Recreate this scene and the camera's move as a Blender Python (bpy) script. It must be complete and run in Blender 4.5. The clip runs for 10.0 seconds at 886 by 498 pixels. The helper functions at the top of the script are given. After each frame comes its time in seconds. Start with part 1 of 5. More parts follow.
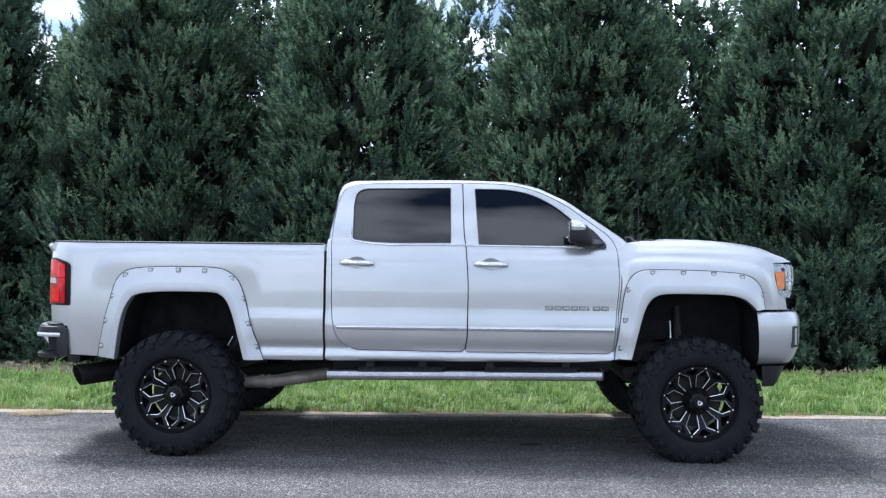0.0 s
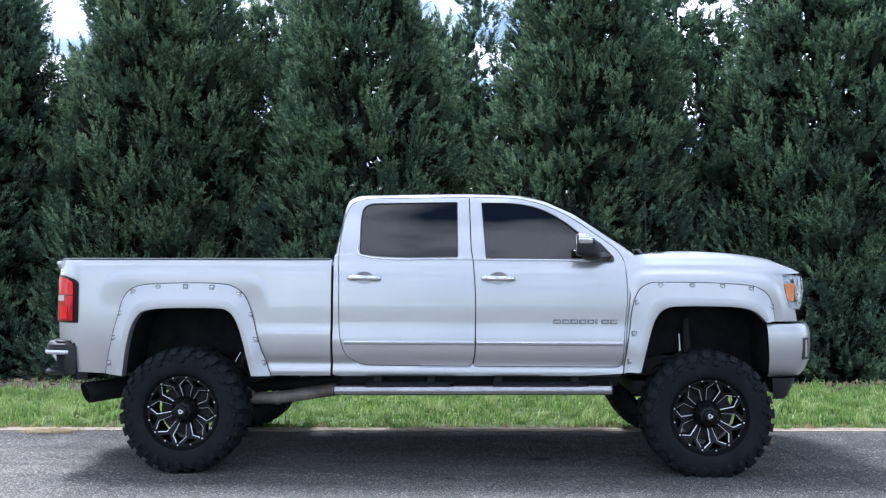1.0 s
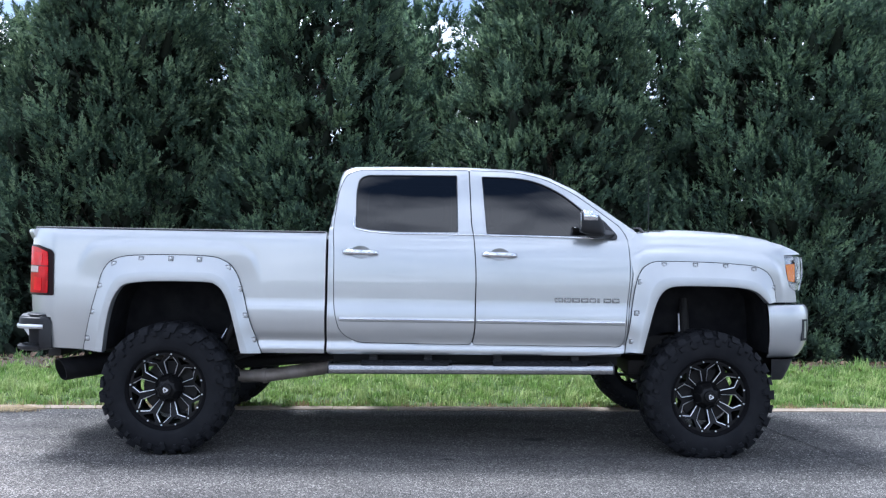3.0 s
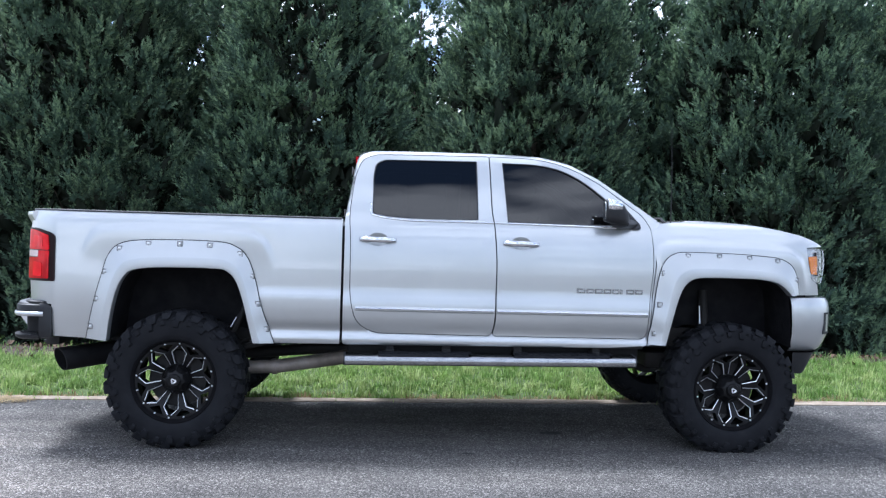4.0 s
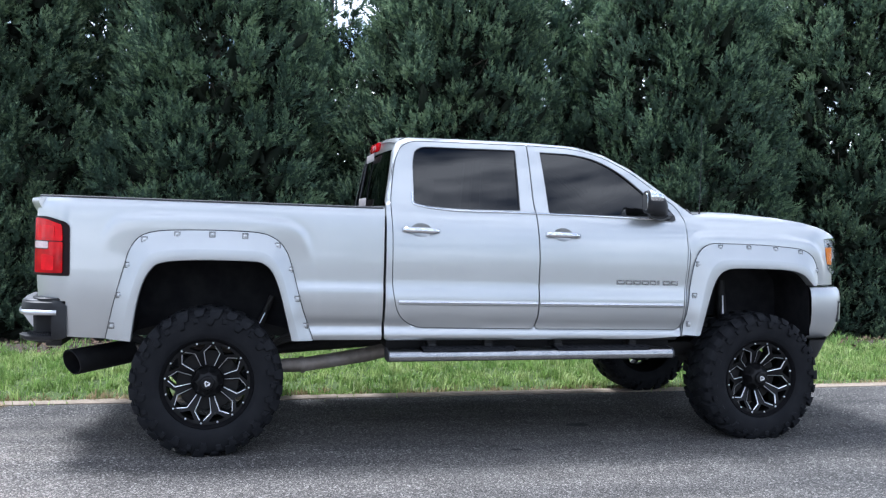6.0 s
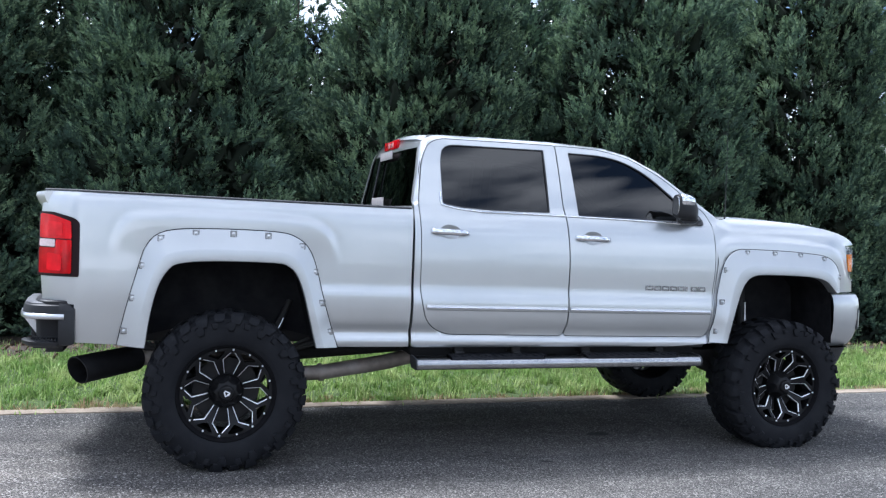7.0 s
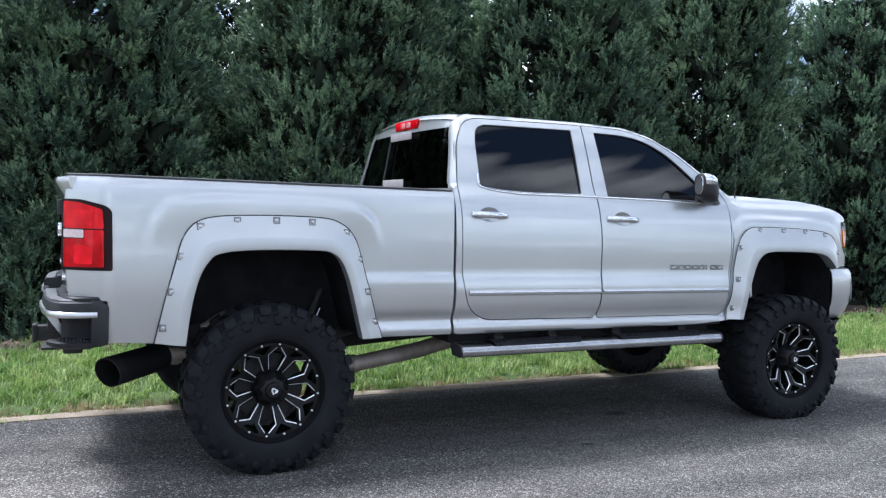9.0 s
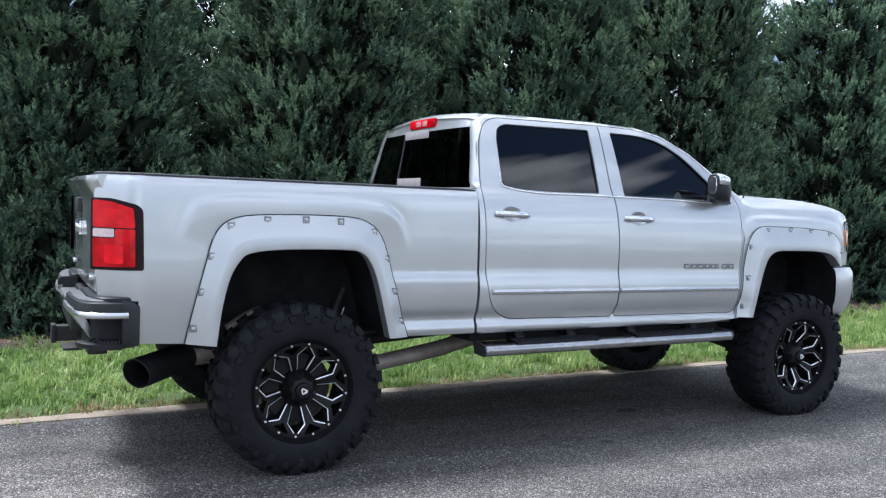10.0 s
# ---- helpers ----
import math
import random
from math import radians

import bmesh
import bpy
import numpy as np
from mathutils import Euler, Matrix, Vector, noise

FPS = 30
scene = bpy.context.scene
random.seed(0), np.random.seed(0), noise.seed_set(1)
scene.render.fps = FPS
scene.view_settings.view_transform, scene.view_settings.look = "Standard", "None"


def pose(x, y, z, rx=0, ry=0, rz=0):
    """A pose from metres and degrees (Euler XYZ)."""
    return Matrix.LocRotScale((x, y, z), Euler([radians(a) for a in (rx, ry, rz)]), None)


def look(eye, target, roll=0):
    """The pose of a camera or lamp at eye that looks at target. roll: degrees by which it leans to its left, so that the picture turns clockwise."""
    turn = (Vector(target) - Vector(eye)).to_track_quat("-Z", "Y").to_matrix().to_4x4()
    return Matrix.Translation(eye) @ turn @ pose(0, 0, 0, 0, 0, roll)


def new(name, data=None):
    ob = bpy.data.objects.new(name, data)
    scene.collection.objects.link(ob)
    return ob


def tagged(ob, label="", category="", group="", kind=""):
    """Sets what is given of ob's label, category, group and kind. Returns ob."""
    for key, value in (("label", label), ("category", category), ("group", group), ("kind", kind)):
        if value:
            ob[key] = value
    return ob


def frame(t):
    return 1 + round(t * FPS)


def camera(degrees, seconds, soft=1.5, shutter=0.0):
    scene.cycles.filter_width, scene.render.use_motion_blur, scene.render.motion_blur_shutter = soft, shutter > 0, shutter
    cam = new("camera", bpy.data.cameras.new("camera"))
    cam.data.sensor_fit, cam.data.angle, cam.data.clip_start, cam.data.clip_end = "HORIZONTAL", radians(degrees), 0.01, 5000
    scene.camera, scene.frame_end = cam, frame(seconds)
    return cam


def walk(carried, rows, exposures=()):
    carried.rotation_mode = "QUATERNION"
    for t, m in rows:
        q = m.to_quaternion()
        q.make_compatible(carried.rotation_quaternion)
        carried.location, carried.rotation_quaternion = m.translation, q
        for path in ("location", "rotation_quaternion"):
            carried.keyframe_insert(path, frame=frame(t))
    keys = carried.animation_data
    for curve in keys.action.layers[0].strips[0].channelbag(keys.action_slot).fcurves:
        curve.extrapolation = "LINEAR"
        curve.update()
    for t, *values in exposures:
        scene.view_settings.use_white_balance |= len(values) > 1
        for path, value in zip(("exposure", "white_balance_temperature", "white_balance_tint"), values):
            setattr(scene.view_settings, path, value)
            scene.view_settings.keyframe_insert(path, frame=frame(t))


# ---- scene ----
cam = camera(55.7, 10.0, 1.3)
PATH = [
    (0, (0.209, 0.171, 1.527), (0.147, 2.17, 1.535), 0.6),
    (0.5, (0.217, 0.175, 1.533), (0.144, 2.173, 1.574), 0.4),
    (1, (0.212, 0.183, 1.53), (0.132, 2.181, 1.571), 0.1),
    (1.5, (0.183, 0.209, 1.522), (0.119, 2.208, 1.536), 0.6),
    (2, (0.064, 0.247, 1.518), (0.034, 2.246, 1.521), 1.1),
    (2.5, (-0.084, 0.291, 1.525), (-0.066, 2.29, 1.521), 1.0),
    (4, (-0.59, 0.598, 1.488), (-0.451, 2.593, 1.454), 1.7),
    (4.5, (-0.933, 0.632, 1.506), (-0.721, 2.621, 1.459), 2.0),
    (5, (-1.195, 0.728, 1.48), (-0.916, 2.708, 1.417), 1.8),
    (6.3, (-1.94, 1.082, 1.492), (-1.44, 3.018, 1.434), 2.2),
    (6.5, (-2.046, 1.163, 1.481), (-1.52, 3.092, 1.424), 2.4),
    (7, (-2.241, 1.367, 1.473), (-1.659, 3.28, 1.42), 2.7),
    (7.5, (-2.481, 1.476, 1.461), (-1.845, 3.372, 1.396), 3.2),
    (8, (-2.761, 1.605, 1.483), (-2.051, 3.474, 1.42), 3.4),
    (8.5, (-2.943, 1.774, 1.455), (-2.158, 3.612, 1.381), 2.4),
    (9, (-3.1, 1.882, 1.454), (-2.256, 3.693, 1.364), 1.9),
    (9.5, (-3.281, 1.97, 1.46), (-2.394, 3.76, 1.364), 2.5),
    (10, (-3.415, 2.028, 1.468), (-2.5, 3.804, 1.369), 2.1),
]
walk(cam, [(t, look(eye, target, roll)) for t, eye, target, roll in PATH], [(0, 0.80, 5420, 12.8), (2.5, 0.82, 5340, 13.0), (5, 0.86, 5460, 12.2), (7.5, 0.78, 5520, 11.6), (10, 0.71, 5600, 11.2)])

# ---- world and light ----
SUN_EL, SUN_AZ = 62.0, 314.0
world = bpy.data.worlds.new("sky")
scene.world = world
world.use_nodes = True
wn, wl = world.node_tree.nodes, world.node_tree.links
sky = wn.new("ShaderNodeTexSky")
sky.sky_type, sky.sun_disc = "NISHITA", False
sky.sun_elevation, sky.sun_rotation = radians(SUN_EL), radians(SUN_AZ)
sky.air_density, sky.dust_density, sky.ozone_density = 1.0, 2.0, 1.0
wco = wn.new("ShaderNodeTexCoord")
wmap = wn.new("ShaderNodeMapping")
wmap.inputs["Scale"].default_value = (1.1, 1.1, 4.4)
wmap.inputs["Location"].default_value = (1.7, 0.3, 0.6)
wnoise = wn.new("ShaderNodeTexNoise")
wnoise.inputs["Scale"].default_value, wnoise.inputs["Detail"].default_value, wnoise.inputs["Roughness"].default_value = 5.0, 6.0, 0.42
wramp = wn.new("ShaderNodeValToRGB")
wramp.color_ramp.elements[0].position, wramp.color_ramp.elements[1].position = 0.435, 0.625
wmix = wn.new("ShaderNodeMix")
wmix.data_type = "RGBA"
wmix.inputs["B"].default_value = (16.2, 16.0, 15.8, 1)
wl.new(wco.outputs["Generated"], wmap.inputs["Vector"])
wl.new(wmap.outputs["Vector"], wnoise.inputs["Vector"])
wl.new(wnoise.outputs["Fac"], wramp.inputs["Fac"])
wl.new(wramp.outputs["Color"], wmix.inputs["Factor"])
wl.new(sky.outputs["Color"], wmix.inputs["A"])
wl.new(wmix.outputs["Result"], wn["Background"].inputs["Color"])
wn["Background"].inputs["Strength"].default_value = 0.100

sun_data = bpy.data.lights.new("sun", "SUN")
sun_data.energy, sun_data.angle, sun_data.color = 3.8, radians(14), (1.0, 0.96, 0.9)
sun = new("sun", sun_data)
SUN_DIR = Vector((math.sin(radians(SUN_AZ)) * math.cos(radians(SUN_EL)), math.cos(radians(SUN_AZ)) * math.cos(radians(SUN_EL)), math.sin(radians(SUN_EL))))
sun.matrix_world = look(SUN_DIR * 50, (0, 0, 0))


# ---- materials ----
def material(name, color, rough=0.5, metal=0.0, second=None, scale=8.0, detail=4.0, blend=(0.35, 0.65), bump=0.0, bump_scale=60.0,
             coat=0.0, coat_rough=0.03, island=0.0, rand=0.0, spec=0.5, rough_var=0.0, transmission=0.0, sheen=0.0):
    """A principled material with two-tone noise, fine relief and optional per-piece variation."""
    m = bpy.data.materials.new(name)
    m.use_nodes = True
    n, l = m.node_tree.nodes, m.node_tree.links
    b = n["Principled BSDF"]
    b.inputs["Roughness"].default_value, b.inputs["Metallic"].default_value = rough, metal
    b.inputs["Coat Weight"].default_value, b.inputs["Coat Roughness"].default_value = coat, coat_rough
    b.inputs["Specular IOR Level"].default_value = spec
    b.inputs["Transmission Weight"].default_value = transmission
    b.inputs["Base Color"].default_value = (*color, 1)
    co = n.new("ShaderNodeTexCoord")
    out = None
    if second or rough_var:
        t = n.new("ShaderNodeTexNoise")
        t.inputs["Scale"].default_value, t.inputs["Detail"].default_value = scale, detail
        l.new(co.outputs["Object"], t.inputs["Vector"])
    if second:
        r = n.new("ShaderNodeValToRGB")
        r.color_ramp.elements[0].position, r.color_ramp.elements[1].position = blend
        r.color_ramp.elements[0].color, r.color_ramp.elements[1].color = (*color, 1), (*second, 1)
        l.new(t.outputs["Fac"], r.inputs["Fac"])
        out = r.outputs["Color"]
    if island or rand:
        g = n.new("ShaderNodeNewGeometry") if island else n.new("ShaderNodeObjectInfo")
        h = n.new("ShaderNodeHueSaturation")
        mr = n.new("ShaderNodeMapRange")
        k = island or rand
        mr.inputs["To Min"].default_value, mr.inputs["To Max"].default_value = 1 - k, 1 + k
        l.new(g.outputs["Random Per Island" if island else "Random"], mr.inputs["Value"])
        l.new(mr.outputs["Result"], h.inputs["Value"])
        if out:
            l.new(out, h.inputs["Color"])
        else:
            h.inputs["Color"].default_value = (*color, 1)
        out = h.outputs["Color"]
    if out:
        l.new(out, b.inputs["Base Color"])
    if rough_var:
        mr = n.new("ShaderNodeMapRange")
        mr.inputs["To Min"].default_value, mr.inputs["To Max"].default_value = max(0.02, rough - rough_var), min(1, rough + rough_var)
        l.new(t.outputs["Fac"], mr.inputs["Value"])
        l.new(mr.outputs["Result"], b.inputs["Roughness"])
    if bump:
        t2 = n.new("ShaderNodeTexNoise")
        t2.inputs["Scale"].default_value, t2.inputs["Detail"].default_value = bump_scale, 5.0
        l.new(co.outputs["Object"], t2.inputs["Vector"])
        bp = n.new("ShaderNodeBump")
        bp.inputs["Strength"].default_value, bp.inputs["Distance"].default_value = bump, 0.01
        l.new(t2.outputs["Fac"], bp.inputs["Height"])
        l.new(bp.outputs["Normal"], b.inputs["Normal"])
    return m


PAINT = material("silver_paint", (0.490, 0.504, 0.505), 0.33, 0.72, second=(0.512, 0.526, 0.527), scale=3.0, coat=1.0, coat_rough=0.04, bump=0.015, bump_scale=900)
FLARE_PAINT = material("flare_paint", (0.478, 0.492, 0.494), 0.40, 0.72, second=(0.500, 0.514, 0.516), scale=4.0, coat=0.5, coat_rough=0.15, bump=0.02, bump_scale=700)
CHROME = material("chrome", (0.70, 0.715, 0.75), 0.06, 1.0, second=(0.64, 0.655, 0.69), scale=6)
MIRROR = material("mirror_glass", (0.72, 0.74, 0.75), 0.015, 1.0)
BRUSHED = material("brushed_aluminium", (0.62, 0.63, 0.65), 0.32, 1.0, second=(0.57, 0.58, 0.6), scale=5, bump=0.02, bump_scale=500)
STEP_METAL = material("step_aluminium", (0.40, 0.405, 0.415), 0.26, 1.0, second=(0.33, 0.335, 0.345), scale=7, bump=0.02, bump_scale=400)
BLACK_PLASTIC = material("black_plastic", (0.016, 0.017, 0.019), 0.55, 0, second=(0.026, 0.027, 0.029), scale=12, bump=0.12, bump_scale=400)
MIRROR_BLACK = material("mirror_plastic", (0.012, 0.0125, 0.014), 0.45, 0, second=(0.018, 0.0185, 0.02), scale=16, bump=0.05, bump_scale=300, spec=0.3)
BUMPER_BLACK = material("bumper_black", (0.011, 0.0115, 0.013), 0.5, 0, second=(0.02, 0.021, 0.023), scale=9, bump=0.06, bump_scale=300, spec=0.35)
PAD_GREY = material("bumper_pad", (0.075, 0.077, 0.082), 0.6, 0, second=(0.11, 0.112, 0.118), scale=14, bump=0.15, bump_scale=300)
RUBBER = material("tyre_rubber", (0.0100, 0.0107, 0.0128), 0.72, 0, second=(0.0150, 0.0156, 0.0178), scale=11, bump=0.3, bump_scale=160, spec=0.12)
RIM_LIP = material("rim_lip", (0.008, 0.008, 0.009), 0.9, 0, second=(0.006, 0.006, 0.0065), scale=20, spec=0.05)
RIM_BLACK = material("rim_black", (0.0045, 0.0045, 0.0052), 0.42, 0, second=(0.007, 0.007, 0.0075), scale=20, spec=0.2)
MILLED = material("milled_aluminium", (0.92, 0.92, 0.93), 0.40, 0.6, second=(0.78, 0.79, 0.80), scale=30)
UNDER = material("underbody", (0.011, 0.011, 0.012), 0.75, 0, second=(0.024, 0.022, 0.02), scale=7, bump=0.2, bump_scale=90)
LINER = material("wheel_liner", (0.012, 0.012, 0.014), 0.85, 0, second=(0.022, 0.022, 0.023), scale=9, bump=0.2, bump_scale=60, spec=0.08)
STEEL = material("exhaust_steel", (0.20, 0.172, 0.145), 0.6, 0.5, second=(0.33, 0.29, 0.255), scale=9, bump=0.08, bump_scale=120)
TIP_BLACK = material("exhaust_tip", (0.010, 0.010, 0.011), 0.6, 0, second=(0.015, 0.015, 0.016), scale=14, spec=0.2)
GAP = material("gap_black", (0.006, 0.006, 0.007), 0.8)
TRIM_BLACK = material("trim_black", (0.012, 0.012, 0.013), 0.4, 0, second=(0.02, 0.02, 0.021), scale=20)
RED_LENS = material("red_lens", (0.72, 0.003, 0.010), 0.10, 0, second=(0.34, 0.002, 0.005), scale=7, spec=0.2)
RED_RIB = material("red_lens_rib", (0.88, 0.005, 0.016), 0.12, 0, second=(0.58, 0.004, 0.009), scale=8, spec=0.2)
CLEAR_LENS = material("lamp_reflector", (0.62, 0.62, 0.62), 0.22, 0.9, second=(0.45, 0.45, 0.46), scale=30, coat=1.0)
REVERSE_LENS = material("reverse_lens", (0.60, 0.47, 0.47), 0.2, 0, second=(0.5, 0.36, 0.36), scale=70, coat=1.0)
PINK_LENS = material("pink_lens", (0.72, 0.30, 0.30), 0.2, 0, second=(0.6, 0.2, 0.2), scale=60, coat=1.0)
SMOKE_LENS = material("smoked_lens", (0.010, 0.003, 0.004), 0.3, 0, second=(0.014, 0.004, 0.005), scale=20, spec=0.15)
LAMP_BOWL = material("lamp_bowl", (0.50, 0.50, 0.51), 0.25, 0.9, second=(0.30, 0.30, 0.31), scale=16)
AMBER = material("amber_lens", (0.95, 0.31, 0.03), 0.2, 0, second=(0.88, 0.23, 0.02), scale=50, coat=0.3)
EMBLEM = material("dark_chrome", (0.20, 0.205, 0.215), 0.25, 1.0, second=(0.38, 0.39, 0.41), scale=20)
STICKER = material("grey_sticker", (0.28, 0.26, 0.26), 0.55, 0, second=(0.33, 0.31, 0.3), scale=30)
INTERIOR = material("dark_interior", (0.012, 0.012, 0.014), 0.8, 0, second=(0.02, 0.02, 0.022), scale=6)


def glass_material(name, tint, ior=1.52):
    """Tinted car glass: a dark see-through sheet with a mirror coat."""
    m = bpy.data.materials.new(name)
    m.use_nodes = True
    n, l = m.node_tree.nodes, m.node_tree.links
    n.remove(n["Principled BSDF"])
    tr, gl, mx, fr = n.new("ShaderNodeBsdfTransparent"), n.new("ShaderNodeBsdfGlossy"), n.new("ShaderNodeMixShader"), n.new("ShaderNodeFresnel")
    tr.inputs["Color"].default_value = (*tint, 1)
    gl.inputs["Roughness"].default_value = 0.015
    fr.inputs["IOR"].default_value = ior
    l.new(fr.outputs["Fac"], mx.inputs["Fac"])
    l.new(tr.outputs["BSDF"], mx.inputs[1])
    l.new(gl.outputs["BSDF"], mx.inputs[2])
    l.new(mx.outputs["Shader"], n["Material Output"].inputs["Surface"])
    return m


TINT_GLASS = glass_material("tinted_glass", (0.02, 0.022, 0.025), 1.58)
REAR_GLASS = glass_material("rear_glass", (0.012, 0.013, 0.015), 1.3)
LAMP_GLASS = glass_material("lamp_glass", (0.93, 0.95, 0.96), 1.18)


def leaf_material(name, dark, light, rough=0.55, through_light=0.25, island=0.35):
    m = bpy.data.materials.new(name)
    m.use_nodes = True
    n, l = m.node_tree.nodes, m.node_tree.links
    b = n["Principled BSDF"]
    b.inputs["Roughness"].default_value = rough
    b.inputs["Specular IOR Level"].default_value = 0.18
    geo, co = n.new("ShaderNodeNewGeometry"), n.new("ShaderNodeTexCoord")
    t, r, h, mr = n.new("ShaderNodeTexNoise"), n.new("ShaderNodeValToRGB"), n.new("ShaderNodeHueSaturation"), n.new("ShaderNodeMapRange")
    t.inputs["Scale"].default_value, t.inputs["Detail"].default_value = 1.3, 6.0
    r.color_ramp.elements[0].position, r.color_ramp.elements[1].position = 0.35, 0.68
    r.color_ramp.elements[0].color, r.color_ramp.elements[1].color = (*dark, 1), (*light, 1)
    mr.inputs["To Min"].default_value, mr.inputs["To Max"].default_value = 1 - island, 1 + island
    l.new(co.outputs["Object"], t.inputs["Vector"])
    l.new(t.outputs["Fac"], r.inputs["Fac"])
    l.new(geo.outputs["Random Per Island"], mr.inputs["Value"])
    l.new(mr.outputs["Result"], h.inputs["Value"])
    l.new(r.outputs["Color"], h.inputs["Color"])
    oi, hue = n.new("ShaderNodeObjectInfo"), n.new("ShaderNodeMapRange")
    hue.inputs["To Min"].default_value, hue.inputs["To Max"].default_value = 0.485, 0.51
    l.new(oi.outputs["Random"], hue.inputs["Value"])
    l.new(hue.outputs["Result"], h.inputs["Hue"])
    l.new(h.outputs["Color"], b.inputs["Base Color"])
    tl, mx = n.new("ShaderNodeBsdfTranslucent"), n.new("ShaderNodeMixShader")
    mx.inputs["Fac"].default_value = through_light
    l.new(h.outputs["Color"], tl.inputs["Color"])
    l.new(b.outputs["BSDF"], mx.inputs[1])
    l.new(tl.outputs["BSDF"], mx.inputs[2])
    l.new(mx.outputs["Shader"], n["Material Output"].inputs["Surface"])
    return m


CYPRESS = leaf_material("cypress_foliage", (0.060, 0.103, 0.076), (0.112, 0.170, 0.113), through_light=0.32, island=0.25)
# frond ends painted lighter, as if catching light from above
CYPRESS_TIP = leaf_material("cypress_lit_tips", (0.142, 0.222, 0.138), (0.240, 0.340, 0.188), through_light=0.32, island=0.25)
# inside of the crowns, base colour darkened to read as deep shade
INNER_SHADE = leaf_material("shaded_inner_foliage", (0.017, 0.025, 0.017), (0.030, 0.038, 0.026), 0.9, 0.1, 0.3)
GRASS = leaf_material("grass_blades", (0.145, 0.245, 0.060), (0.250, 0.350, 0.100), 0.45, 0.4, 0.4)
GRASS_PALE = leaf_material("pale_grass", (0.30, 0.39, 0.13), (0.40, 0.47, 0.19), 0.45, 0.4, 0.3)
DRY = leaf_material("dry_grass", (0.30, 0.23, 0.12), (0.42, 0.34, 0.19), 0.7, 0.2, 0.3)
LITTER = leaf_material("dead_needles", (0.060, 0.040, 0.026), (0.13, 0.092, 0.06), 0.85, 0.1, 0.5)
BARK = material("bark", (0.09, 0.07, 0.055), 0.9, 0, second=(0.16, 0.13, 0.1), scale=6, bump=0.6, bump_scale=25)


# ---- helpers for building ----
def put_mesh(name, verts, faces, mat, parent=None, label="", smooth=35.0, recalc=True):
    me = bpy.data.meshes.new(name)
    me.from_pydata([tuple(v) for v in verts], [], faces)
    if recalc:
        bm = bmesh.new()
        bm.from_mesh(me)
        bmesh.ops.recalc_face_normals(bm, faces=bm.faces)
        bm.to_mesh(me)
        bm.free()
    me.materials.append(mat)
    if smooth:
        me.polygons.foreach_set("use_smooth", [True] * len(me.polygons))
        me.set_sharp_from_angle(angle=radians(smooth))
    ob = new(name, me)
    ob.parent = parent
    if label:
        ob["label"] = label
    return ob


def part(name, bm, mat, parent, label="", smooth=35.0):
    me = bpy.data.meshes.new(name)
    bmesh.ops.recalc_face_normals(bm, faces=bm.faces)
    bm.to_mesh(me)
    bm.free()
    me.materials.append(mat)
    if smooth:
        me.polygons.foreach_set("use_smooth", [True] * len(me.polygons))
        me.set_sharp_from_angle(angle=radians(smooth))
    ob = new(name, me)
    ob.parent = parent
    if label:
        ob["label"] = label
    return ob


def add_box(bm, lo, hi, bevel=0.0, seg=2, m=None):
    """A box from corner lo to corner hi, with rounded edges, turned by m."""
    r = bmesh.ops.create_cube(bm, size=1.0)
    vs = r["verts"]
    for v in vs:
        v.co = Vector([(lo[i] + hi[i]) / 2 + v.co[i] * (hi[i] - lo[i]) for i in range(3)])
    if bevel:
        es = list({e for v in vs for e in v.link_edges})
        g = bmesh.ops.bevel(bm, geom=es, offset=bevel, segments=seg, affect="EDGES", profile=0.5)
        vs = list({v for f in g["faces"] for v in f.verts} | {v for v in vs if v.is_valid})
    if m:
        bmesh.ops.transform(bm, matrix=m, verts=vs)
    return vs


def box(name, lo, hi, mat, parent, bevel=0.004, label=""):
    bm = bmesh.new()
    add_box(bm, lo, hi, bevel)
    return part(name, bm, mat, parent, label)


def add_tube(bm, pts, radius, sides=14, cap=True, hollow=0.0):
    """A round tube along pts; radius may be a list."""
    rings = []
    rad = radius if isinstance(radius, (list, tuple)) else [radius] * len(pts)
    pts = [Vector(p) for p in pts]
    up = Vector((0, 0, 1))
    for i, p in enumerate(pts):
        d = (pts[min(i + 1, len(pts) - 1)] - pts[max(i - 1, 0)]).normalized()
        a = d.cross(up if abs(d.z) < 0.9 else Vector((1, 0, 0))).normalized()
        b = d.cross(a).normalized()
        rings.append([bm.verts.new(p + (a * math.cos(k * 2 * math.pi / sides) + b * math.sin(k * 2 * math.pi / sides)) * rad[i]) for k in range(sides)])
    for r0, r1 in zip(rings, rings[1:]):
        for k in range(sides):
            bm.faces.new((r0[k], r0[(k + 1) % sides], r1[(k + 1) % sides], r1[k]))
    if cap:
        bm.faces.new(rings[0])
        bm.faces.new(rings[-1])


def tube(name, pts, radius, mat, parent, sides=14, cap=True, label=""):
    bm = bmesh.new()
    add_tube(bm, pts, radius, sides, cap)
    return part(name, bm, mat, parent, label, 50)


def lathe(profile, sides, closed=False):
    """Verts and faces of a profile of (radius, y) turned about the y axis."""
    n = len(profile)
    v = [(r * math.cos(2 * math.pi * k / sides), y, r * math.sin(2 * math.pi * k / sides)) for k in range(sides) for r, y in profile]
    f = []
    for k in range(sides):
        k2 = (k + 1) % sides
        for i in range(n if closed else n - 1):
            j = (i + 1) % n
            f.append((k * n + i, k * n + j, k2 * n + j, k2 * n + i))
    return v, f


